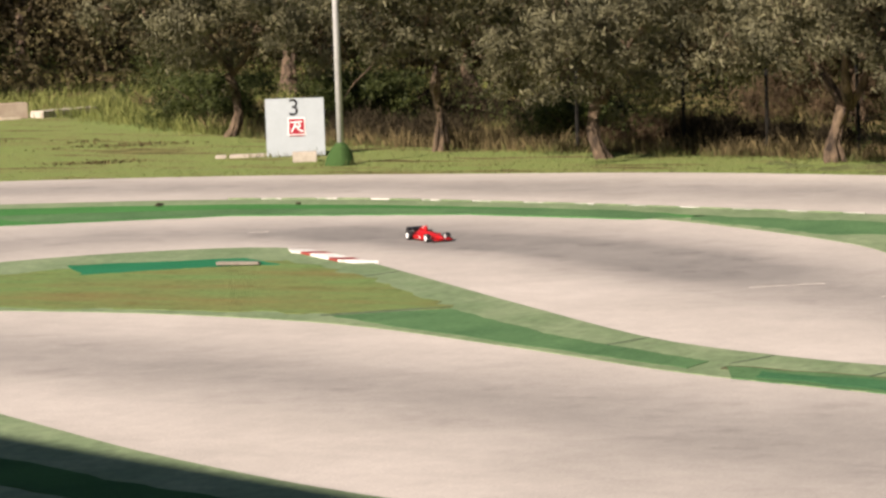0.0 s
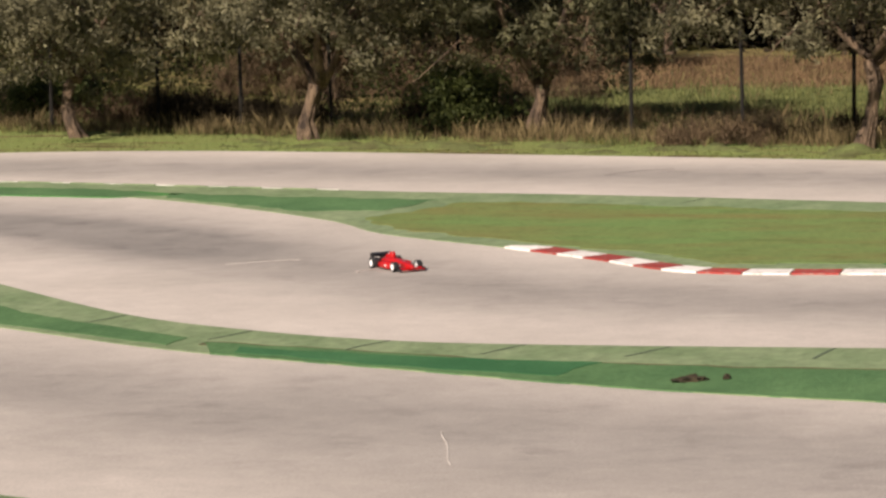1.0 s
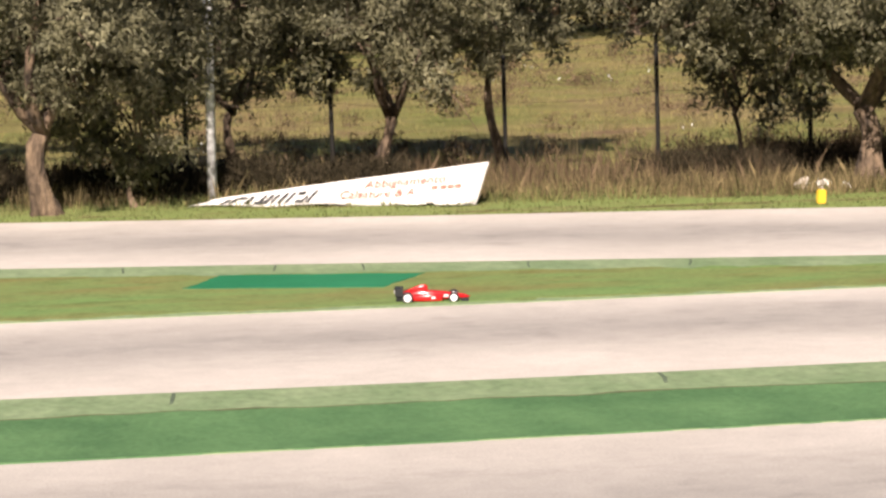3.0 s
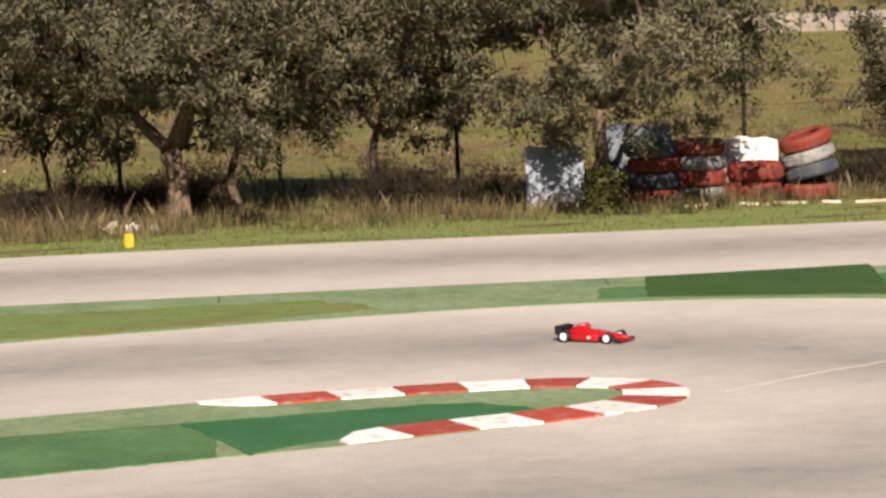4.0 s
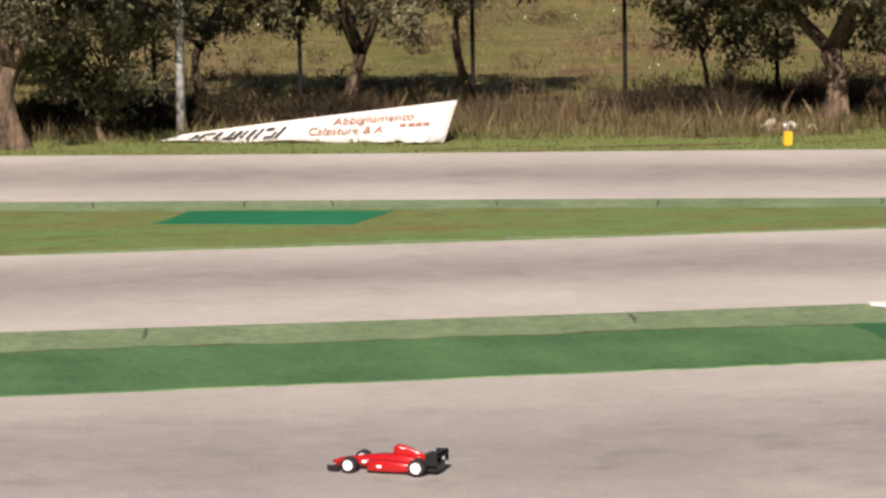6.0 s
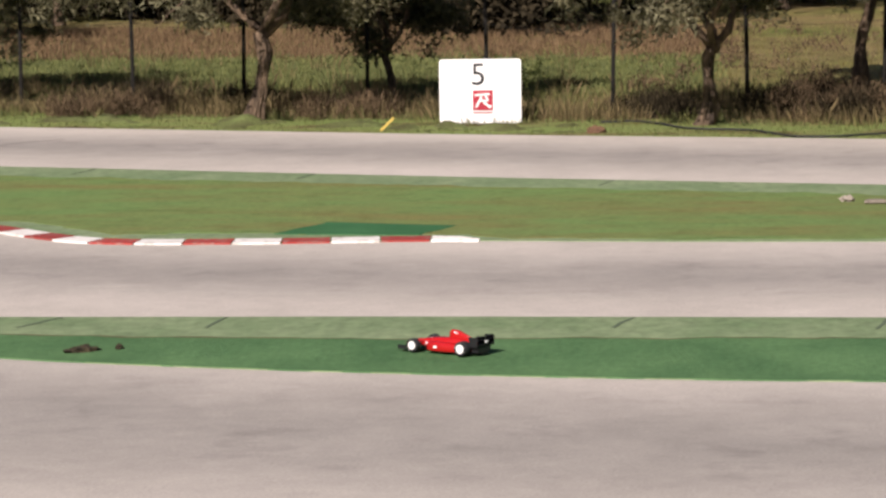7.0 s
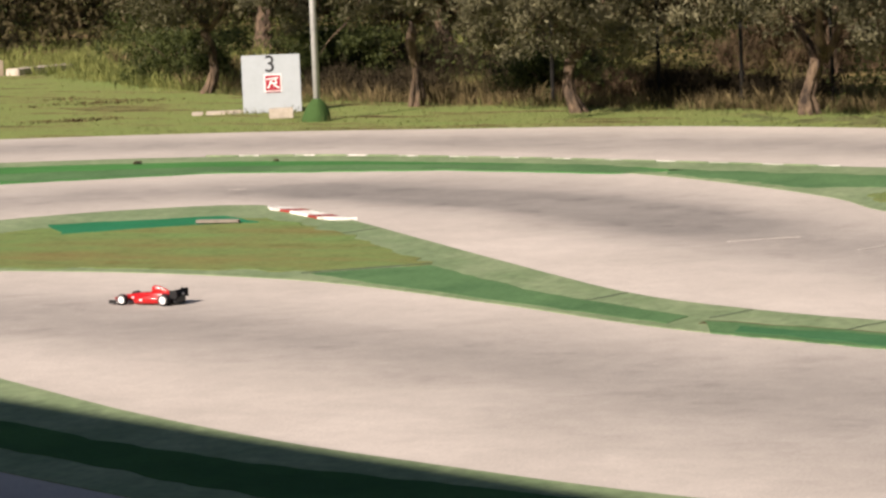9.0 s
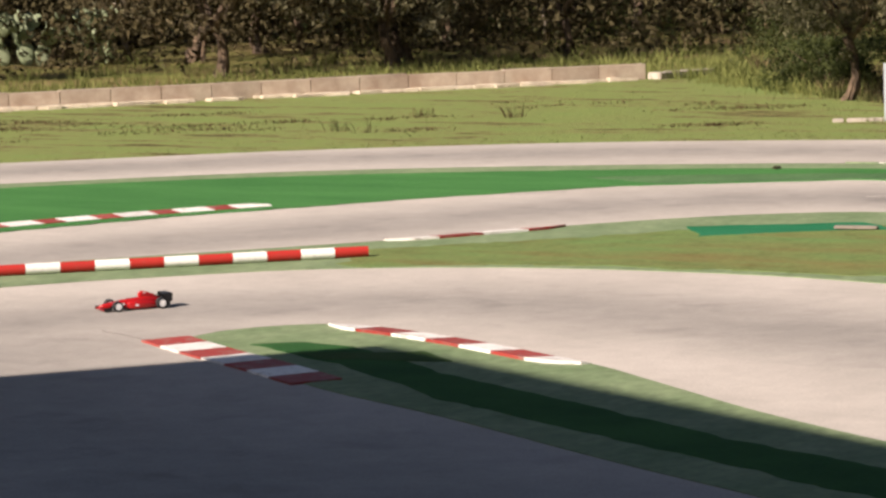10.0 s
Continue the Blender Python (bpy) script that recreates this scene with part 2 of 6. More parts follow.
M_BARK = two_tone("olive_bark", (0.045, 0.033, 0.024), (0.27, 0.19, 0.12), 9.0, 38.0, 0.95, 0.85, 1.0, 0.05, stretch=(1.0, 1.0, 0.3), speck=(0.35, 1.3))
M_DEADWOOD = two_tone("bleached_dead_wood", (0.22, 0.18, 0.135), (0.44, 0.37, 0.29), 6.0, 30.0, 0.9, 0.6, 0.8, 0.02)
M_LEAF = leafy("olive_leaves", (0.125, 0.123, 0.072), (0.285, 0.276, 0.174))
M_LEAF_DARK = leafy("dark_olive_leaves", (0.07, 0.074, 0.038), (0.195, 0.198, 0.11))
M_BROWNLEAF = leafy("brownish_olive_leaves", (0.075, 0.06, 0.036), (0.19, 0.16, 0.09))
# darker than the other leaves: shade between the trunks is in this colour
M_SHADE_LEAF = leafy("shade_dark_leaves", (0.04, 0.034, 0.018), (0.12, 0.105, 0.058), 0.8, 0.2)
# near-black: shade under the trees and in the wood is in this colour
M_SHADE_BRUSH = leafy("shade_brush", (0.016, 0.014, 0.009), (0.055, 0.045, 0.029), 0.95, 0.05)
# the grove's shade is put into this leaf colour
M_GROVE_SHADE = leafy("grove_shade_leaves", (0.03, 0.025, 0.016), (0.10, 0.08, 0.05), 0.9, 0.15)
M_BROWNBRUSH = leafy("brown_brush", (0.05, 0.036, 0.022), (0.165, 0.12, 0.078), 0.9, 0.1)
M_IVY = leafy("ivy_leaves", (0.055, 0.058, 0.016), (0.135, 0.135, 0.035))
M_SHRUB = leafy("shrub_leaves", (0.035, 0.052, 0.015), (0.11, 0.135, 0.04))
M_WALLGRASS = leafy("wall_grass", (0.10, 0.125, 0.038), (0.27, 0.295, 0.105), 0.8, 0.25)
M_WEED = leafy("dry_weeds", (0.05, 0.043, 0.02), (0.24, 0.19, 0.105), 0.8, 0.15)
M_GRASSBLADE = leafy("grass_blades", (0.05, 0.062, 0.018), (0.19, 0.195, 0.07), 0.7, 0.15)
M_DRYTUFT = leafy("dark_dry_tufts", (0.035, 0.026, 0.014), (0.12, 0.085, 0.045), 0.9, 0.1)
M_FIELDGRASS = leafy("field_grass_blades", (0.10, 0.095, 0.035), (0.245, 0.215, 0.095), 0.8, 0.15)
M_DRYGRASS = leafy("dry_grass", (0.10, 0.065, 0.04), (0.21, 0.15, 0.09), 0.8, 0.15)
M_SIGNWHITE = plain("white_board", (0.80, 0.80, 0.78), 0.5, vary=0.05)
M_SIGNGREY = plain("pale_grey_board", (0.40, 0.44, 0.46), 0.5, vary=0.08)
M_BLACK = plain("black_print", (0.02, 0.02, 0.022), 0.6)
M_LOGORED = plain("red_print", (0.37, 0.022, 0.04), 0.5)
M_RUST = plain("rust_red_print", (0.33, 0.12, 0.075), 0.6)
M_CLOTH = two_tone("weathered_white_cloth", (0.58, 0.55, 0.50), (0.68, 0.65, 0.61), 2.5, 20.0, 0.8, 0.4, 0.6, 0.02)
M_WHITEPRINT = plain("white_print", (0.82, 0.80, 0.78), 0.5, vary=0.05)
M_POLE = plain("grey_painted_steel", (0.52, 0.52, 0.50), 0.45)
M_MOTTLED = two_tone("peeling_white_paint", (0.25, 0.24, 0.23), (0.72, 0.72, 0.70), 14.0, 40.0, 0.6, 0.4, 0.4, 0.004)
M_POST = plain("dark_iron_post", (0.02, 0.019, 0.017), 0.95, spec=0.05)
M_RUBBER = plain("tyre_rubber", (0.018, 0.018, 0.019), 0.75)
M_TYRE_RED = painted("red_painted_rubber", (0.20, 0.038, 0.022), (0.085, 0.045, 0.037), 9.0, 0.7, 0.5, 0.7)
M_TYRE_GREY = painted("grey_worn_rubber", (0.30, 0.30, 0.28), (0.09, 0.09, 0.085), 14.0, 0.75, 0.45, 0.65)
M_TYRE_DARK = painted("dark_rubber", (0.05, 0.055, 0.065), (0.12, 0.12, 0.12), 14.0, 0.75, 0.5, 0.7)
M_SHEET = two_tone("blue_grey_sheet", (0.20, 0.22, 0.26), (0.31, 0.34, 0.38), 3.0, 30.0, 0.6, 0.4, 0.3, 0.01)
M_SHEET_DARK = two_tone("dark_blue_sheet", (0.09, 0.10, 0.125), (0.16, 0.175, 0.20), 3.0, 30.0, 0.6, 0.4, 0.3, 0.01)
M_CARRED = plain("glossy_red_body", (0.40, 0.010, 0.010), 0.22, 0.0, 0.6, 0.06)
M_CARBLACK = plain("black_plastic", (0.014, 0.014, 0.015), 0.4)
M_CARWHITE = plain("white_plastic", (0.82, 0.82, 0.80), 0.4, vary=0.04)
M_YELLOW_PALE = plain("faded_yellow_plastic", (0.62, 0.46, 0.10), 0.6)
M_YELLOW = plain("yellow_plastic", (0.70, 0.45, 0.03), 0.5)
M_DUST = two_tone("pale_scuff", (0.50, 0.46, 0.41), (0.60, 0.56, 0.50), 8.0, 50.0, 0.9)
M_CRACK = two_tone("dark_crack", (0.17, 0.157, 0.142), (0.25, 0.232, 0.21), 8.0, 40.0, 0.95)
M_TAR = two_tone("dark_joint_filler", (0.065, 0.09, 0.055), (0.10, 0.13, 0.08), 4.0, 30.0, 0.9)
M_CLOD = two_tone("dry_clod", (0.02, 0.018, 0.01), (0.07, 0.055, 0.03), 14.0, 60.0, 0.95, 0.6, 1.0, 0.02)
M_CACTUS = two_tone("cactus_pad", (0.20, 0.25, 0.13), (0.33, 0.38, 0.24), 3.0, 30.0, 0.6)
M_TUBERED = painted("red_plastic_band", (0.40, 0.028, 0.02), (0.30, 0.06, 0.05), 12.0, 0.5, 0.55, 0.75)
M_TUBEWHITE = painted("white_plastic_band", (0.80, 0.78, 0.73), (0.6, 0.57, 0.52), 12.0, 0.5, 0.5, 0.75)
M_FOOTING = two_tone("pale_mortar", (0.48, 0.40, 0.29), (0.74, 0.65, 0.5), 4.0, 30.0, 0.95, 0.6, 0.8, 0.02)
M_PLASTER = two_tone("plaster", (0.42, 0.39, 0.34), (0.52, 0.48, 0.42), 0.8, 12.0, 0.9)


# ---- building helpers ----
def part(name, bm, mat, parent=None, label="", smooth=False):
    """Links a bmesh as one mesh object, under a thing or a part."""
    me = bpy.data.meshes.new(name)
    bmesh.ops.recalc_face_normals(bm, faces=bm.faces)
    bm.to_mesh(me)
    bm.free()
    for m in (mat if isinstance(mat, (list, tuple)) else [mat]):
        me.materials.append(m)
    if smooth:
        me.polygons.foreach_set("use_smooth", [True] * len(me.polygons))
    ob = new(name, me)
    if parent is not None:
        ob.parent = parent
    if label:
        ob["label"] = label
    return ob


def cloud(name, verts, faces, mat, parent=None, label="", normals=None):
    me = bpy.data.meshes.new(name)
    me.from_pydata(verts, [], faces)
    me.materials.append(mat)
    if normals is not None:
        me.polygons.foreach_set("use_smooth", [True] * len(me.polygons))
        me.normals_split_custom_set_from_vertices(normals)
    ob = new(name, me)
    if parent is not None:
        ob.parent = parent
    if label:
        ob["label"] = label
    return ob


def thing(name, label, category, m=None, group="", kind=""):
    ob = new(name)
    ob.empty_display_size = 0.1
    if m is not None:
        ob.matrix_basis = m
    return tagged(ob, label, category, group, kind)


def box(bm, size, m=None, bevel=0.0):
    r = bmesh.ops.create_cube(bm, size=1.0)
    vs = r["verts"]
    bmesh.ops.scale(bm, vec=size, verts=vs)
    if bevel:
        es = list({e for v in vs for e in v.link_edges})
        out = bmesh.ops.bevel(bm, geom=es, offset=bevel, segments=2, affect="EDGES")
        vs = list({v for f in out["faces"] for v in f.verts} | {v for v in vs if v.is_valid})
    if m is not None:
        bmesh.ops.transform(bm, matrix=m, verts=vs)
    return vs


def tube(bm, pts, radii, sides=8, rough=0.0, cap=True):
    """A tapered tube along a line of points."""
    rings = []
    for i, p in enumerate(pts):
        p = Vector(p)
        a = Vector(pts[max(i - 1, 0)])
        b = Vector(pts[min(i + 1, len(pts) - 1)])
        w = (b - a).normalized()
        u = w.cross(Vector((0.31, 0.95, 0.02))).normalized()
        v = w.cross(u)
        ring = []
        for k in range(sides):
            ang = 2 * math.pi * k / sides
            d = u * math.cos(ang) + v * math.sin(ang)
            r = radii[i] * (1 + rough * noise.noise(p * 3.1 + d * 1.7))
            ring.append(bm.verts.new(p + d * r))
        rings.append(ring)
    for r1, r2 in zip(rings, rings[1:]):
        for k in range(sides):
            bm.faces.new((r1[k], r1[(k + 1) % sides], r2[(k + 1) % sides], r2[k]))
    if cap:
        bm.faces.new(rings[0][::-1])
        bm.faces.new(rings[-1])


def smooth_line(pts, step=0.3):
    """A Catmull-Rom curve through points of the plan, at even steps."""
    p = [Vector(q) for q in pts]
    p = [2 * p[0] - p[1]] + p + [2 * p[-1] - p[-2]]
    out = []
    for a, b, c, d in zip(p, p[1:], p[2:], p[3:]):
        n = max(2, int((c - b).length / step))
        for k in range(n):
            t = k / n
            out.append(0.5 * (2 * b + (c - a) * t + (2 * a - 5 * b + 4 * c - d) * t * t + (3 * b - a - 3 * c + d) * t ** 3))
    out.append(p[-2])
    return out


def slab(name, outline, top, thick, mat, parent=None, label="", ragged=0.0):
    """A flat sheet with that outline, with its depth below the top."""
    bm = bmesh.new()
    pts = []
    for q in outline:
        q = Vector((q[0], q[1], 0))
        if ragged:
            q += ragged * Vector((noise.noise(q * 4.1), noise.noise(q * 4.1 + Vector((9, 5, 2))), 0))
        pts.append(q)
    up = [bm.verts.new((q.x, q.y, top)) for q in pts]
    lo = [bm.verts.new((q.x, q.y, top - thick)) for q in pts]
    f = bm.faces.new(up)
    for k in range(len(up)):
        bm.faces.new((up[k], up[k - 1], lo[k - 1], lo[k]))
    bmesh.ops.triangulate(bm, faces=[f])
    return part(name, bm, mat, parent, label)


def lift(p, z):
    return Vector((p[0], p[1], z))


def text_mesh(body, size, depth=0.002):
    cu = bpy.data.curves.new("writing", "FONT")
    cu.body, cu.size, cu.extrude, cu.align_x = body, size, depth, "CENTER"
    ob = bpy.data.objects.new("writing", cu)
    scene.collection.objects.link(ob)
    dg = bpy.context.evaluated_depsgraph_get()
    me = bpy.data.meshes.new_from_object(ob.evaluated_get(dg))
    bpy.data.objects.remove(ob)
    return me


def writing(name, body, size, mat, parent, m):
    me = text_mesh(body, size)
    me.materials.clear()
    me.materials.append(mat)
    ob = new(name, me)
    ob.parent = parent
    ob.matrix_basis = m
    return ob


# ---- the track ----
FAR_EDGE = [(-60, 6), (-45, 16), (-36, 24.2), (-31.5, 28.5), (-28.6, 30.9), (-26.1, 33.3), (-23.3, 35.1), (-20, 36.2), (-17, 36.6), (-14, 36.75), (-9, 35.8),
            (-4.2, 34.65), (0.1, 33.85), (4.2, 33.0), (10, 31.9), (15.7, 30.3), (20, 29.2), (30, 26.4), (45, 22)]
ISLE_A_TOP = [(-34, 17.5), (-30, 24.2), (-28.2, 26.6), (-26.4, 28.5), (-24.1, 30.65), (-21.3, 32.15), (-18, 33.15), (-14.7, 32.92), (-10.3, 31.85), (-7.9, 31.4),
              (-3.7, 30.3), (0.1, 29.45), (3.7, 28.7), (8.7, 27.6), (13.8, 26.4), (17.5, 25.6), (26, 23.6)]
ISLE_A_LOW = [(26, 12.6), (15, 13.4), (12.4, 15.5), (13.6, 16.2), (14.5, 17.4), (14.9, 19), (14.6, 20.7), (14.1, 22), (13.6, 23.1), (12.8, 24.1), (11.9, 24.75),
              (10.4, 25.35), (8, 25.5), (4, 25.42), (-1, 25.42), (-3.3, 25.5), (-4.6, 25.33), (-5.8, 25.4), (-6.8, 26.25), (-7.7, 27), (-9.1, 28.05), (-9.9, 29.1),
              (-11.3, 30.35), (-12.9, 31.4), (-14.8, 31.78), (-17.3, 31.45), (-19.6, 30.1), (-20.9, 28.2), (-22.2, 25.9), (-22.9, 24.3), (-24.2, 20.5), (-27, 15)]
ISLE_B_TOP = [(-26, 14.5), (-22.4, 19), (-20.6, 21.6), (-19.0, 23.8), (-18.2, 24.95), (-17.7, 26), (-16.7, 27.45), (-15.5, 28.28), (-14.6, 28.05), (-13.7, 27.2),
              (-12.3, 25.75), (-10.9, 24.3), (-9.3, 22.72), (-8.2, 22.02), (-7.1, 21.57), (-5.8, 21.42), (-2, 21.44), (4, 21.36), (6.9, 21.4), (8, 21.3), (8.9, 21.12), (9.36, 20.65)]
ISLE_B_LOW = [(9.3, 20.05), (8.95, 19.6), (8.2, 19.36), (6.5, 19.1), (3, 18.95), (0, 18.92), (-2.4, 19.12), (-4.6, 19.55), (-6.6, 20.3), (-8.3, 21.0), (-9.9, 21.97),
              (-11.6, 22.93), (-12.8, 23.3), (-14.2, 23.45), (-16, 23.27), (-17.5, 22.65), (-18.5, 21.65), (-19.4, 20.4), (-23.5, 13.8)]
ISLE_C_TOP = [(-15.6, 18.55), (-15.66, 19.1), (-15.35, 19.6), (-14.9, 19.68), (-13.6, 19.25), (-12.3, 18.68), (-11.3, 18.02), (-9.9, 17.1), (-8, 16.15), (-5, 15.2),
              (0, 14.8), (6, 14.8), (10.5, 15.3), (12, 15.4)]
ISLE_C_LOW = [(12.5, 13.6), (6, 13.0), (0, 13.0), (-5, 13.3), (-7.5, 14.2), (-8.79, 14.85), (-10.12, 15.5), (-11.85, 16.42), (-13.2, 17.05), (-14.3, 17.74), (-15.2, 18.25)]
RACING_AND_SHADE = [
    [(-40, 22.5), (-29, 28.9), (-24, 33), (-18, 34.9), (-10, 34.0), (0, 31.7), (10, 29.7), (20, 27.3), (32, 24)],
    [(-24.5, 13.5), (-21.6, 20.5), (-19.8, 25), (-18, 28.6), (-15.6, 29.9), (-13, 29.2), (-10.6, 27.2), (-8.2, 25.2), (-6, 23.9), (-3, 23.5), (2, 23.7), (7, 23.9), (10, 22.7), (11.4, 20.4),
     (11.1, 18.2), (9, 16.8), (5, 16.6), (0, 16.9), (-4, 17.5), (-8, 19.2), (-12, 20.7), (-14.6, 21.2), (-16.6, 20.2), (-17.6, 18), (-17.4, 14)],
    # lane south of the strip: darkens the asphalt to deepen the stand's shade
    [(-16.9, 17.2), (-15.6, 15.6), (-13, 14.3), (-9, 12.6), (-4, 11.3), (6, 11)],
]

BRAKING = [(-15.2, 29.6), (-14.8, 29.3), (-13.9, 29.0), (-13.1, 28.7), (-12.2, 28.5), (-11.4, 28.0), (-10.3, 26.9)]   # heavily rubbered stretch of the bend


def make_ground_sheet():
    bm = bmesh.new()
    bmesh.ops.create_grid(bm, x_segments=30, y_segments=30, size=1200)
    for v in bm.verts:
        v.co.z = -0.03
    ob = part("ground", bm, M_GROUND)
    tagged(ob, "rough grassy ground with straw and bare earth patches", "ground", kind="structure")


def make_road():
    """One asphalt sheet up to the far verge, with its rubbered lines and a band darkened for shade."""
    edge = smooth_line(FAR_EDGE, 0.4)
    ex, ey = np.array([q.x for q in edge]), np.array([q.y for q in edge])
    xs = np.arange(-44, 34.01, 0.3)
    ny = 150
    far = np.interp(xs, ex, ey)
    lines = [np.array([(q.x, q.y) for q in smooth_line(r, 0.25)]) for r in RACING_AND_SHADE]
    # the traffic spreads over the near lane, east of the chicane
    widths = [np.where((ln[:, 0] > -7) & (ln[:, 0] < 7) & (ln[:, 1] < 20.5), 1.9, 1.2) for ln in lines]
    # the third line is broad, to darken the asphalt in the stand's shade
    widths[2] = np.full(len(lines[2]), 2.6)
    brake = np.array([(q.x, q.y) for q in smooth_line(BRAKING, 0.25)])
    vv, ff, wear_and_shade = [], [], []
    u = np.linspace(0, 1, ny) ** 0.8
    for x, f in zip(xs, far):
        y = -12 + u * (f + 12)
        p = np.stack([np.full(ny, x), y], -1)
        best = np.zeros(ny)
        for ln, wide in zip(lines, widths):
            d2 = np.sqrt(((p[:, None] - ln[None]) ** 2).sum(-1)) / wide[None]
            best = np.maximum(best, np.exp(-d2.min(1) ** 2))
        dd = np.sqrt(((p[:, None] - brake[None]) ** 2).sum(-1)).min(1)
        best = best * 0.85 + 0.8 * np.exp(-(dd / 0.7) ** 2)
        wear_and_shade += best.tolist()
        vv += [(x, b, 0.0) for b in y.tolist()]
    for i in range(len(xs) - 1):
        for j in range(ny - 1):
            a = i * ny + j
            ff.append((a, a + ny, a + ny + 1, a + 1))
    ob = cloud("road", vv, ff, M_ASPHALT)
    at = ob.data.attributes.new("wear_and_shade", "FLOAT", "POINT")
    at.data.foreach_set("value", wear_and_shade)
    tagged(ob, "sun-bleached asphalt race track with grey rubbered line", "track", kind="structure")
    # the verge beyond it
    out = [(q.x, q.y) for q in edge] + [(45, 26), (30, 31.5), (20.5, 32.6), (15, 33.6), (10, 34.8), (5, 35.6), (0, 36.4), (-5, 37.0), (-10, 38.3), (-14, 39.2), (-18, 40.2), (-22, 41.6),
                                       (-25, 44), (-30.0, 49.2), (-36.5, 40.8), (-44, 33), (-60, 20)]
    v = slab("verge", out, -0.004, 0.2, M_VERGE)
    tagged(v, "strip of short mown grass along the asphalt", "grass verge", kind="structure")


def island(name, top, low, label):
    a, b = smooth_line(top), smooth_line(low)
    ob = slab(name, [(q.x, q.y) for q in a + b], 0.006, 0.04, M_GREEN)
    return tagged(ob, label, "traffic island", kind="structure")


def between(line, x0, x1, off0, off1, step=0.35):
    """The part of a line from x0 to x1, moved off0..off1 along y."""
    q = [p for p in smooth_line(line, step) if min(x0, x1) <= p.x <= max(x0, x1)]
    q.sort(key=lambda p: p.x)
    n = max(len(q) - 1, 1)
    return [(p.x, p.y + off0 + (off1 - off0) * i / n) for i, p in enumerate(q)]


def mat_piece(name, outline, mat, parent, label="", top=0.0095, ragged=0.05):
    # a finer outline, so that the edge can be ragged
    fine = []
    for a, b in zip(outline, outline[1:] + outline[:1]):
        n = max(1, int(math.hypot(b[0] - a[0], b[1] - a[1]) / 0.12))
        fine += [(a[0] + (b[0] - a[0]) * k / n, a[1] + (b[1] - a[1]) * k / n) for k in range(n)]
    return slab(name, fine, top, 0.012, mat, parent, label, ragged)


def kerb(label, line, inside, width, count, first=0, taper=True, lift_by=0.027, colours=None, slim=1.0, share=0.5):
    """Painted blocks end to end along a line; inside is +1 or -1, the side on which they lie."""
    ob = thing("kerb", label, "kerb")
    pts = smooth_line(line, 0.020)
    run = [0.0]
    for a, b in zip(pts, pts[1:]):
        run.append(run[-1] + (b - a).length)
    total = run[-1]

    def at(s):
        s = min(max(s, 0.0), total)
        for k in range(len(run) - 1):
            if run[k + 1] >= s:
                t = (s - run[k]) / max(run[k + 1] - run[k], 1e-9)
                d = (pts[k + 1] - pts[k]).normalized()
                return pts[k] + (pts[k + 1] - pts[k]) * t, Vector((-d.y, d.x)) * inside
        return pts[-1], Vector((0, 1))

    for i in range(count):
        bm = bmesh.new()
        s0, s1 = [total * (k if k % 2 == 0 else k - 1 + 2 * share) / count + e for k, e in ((i, 0.006), (i + 1, -0.006))]
        ring = []
        for s in (s0, (s0 + s1) / 2, s1):
            p, nrm = at(s)
            w = width * (slim + (1 - slim) * min(1.0, s / (0.45 * total)))
            if taper:
                w = width * min(1.0, 0.25 + 1.2 * min(s, total - s) / (total / count))
            ring.append((p - nrm * 0.0, p + nrm * w))
        v = [[bm.verts.new(lift(q, z)) for q, z in ((a, 0.014), (b, lift_by), (b, -0.01), (a, -0.01))] for a, b in ring]
        for r1, r2 in zip(v, v[1:]):
            for k in range(4):
                bm.faces.new((r1[k], r1[(k + 1) % 4], r2[(k + 1) % 4], r2[k]))
        bm.faces.new(v[0])
        bm.faces.new(v[-1][::-1])
        odd = (i + first) % 2
        part("block", bm, (colours or (M_RED, M_WHITE))[odd], ob)
    return ob


def joint(parent, a, b, width=0.016):
    """A dark filled expansion joint across the painted concrete."""
    a, b = Vector(a), Vector(b)
    n = Vector((-(b - a).y, (b - a).x)).normalized() * width / 2
    mid = (a + b) / 2 + n * random.uniform(-1.5, 1.5)
    out = [a - n, mid - n * 1.3, b - n * 0.7, b + n, mid + n * 0.9, a + n * 0.6]
    slab("joint", [(q.x, q.y) for q in out], 0.0085, 0.008, M_TAR, parent)


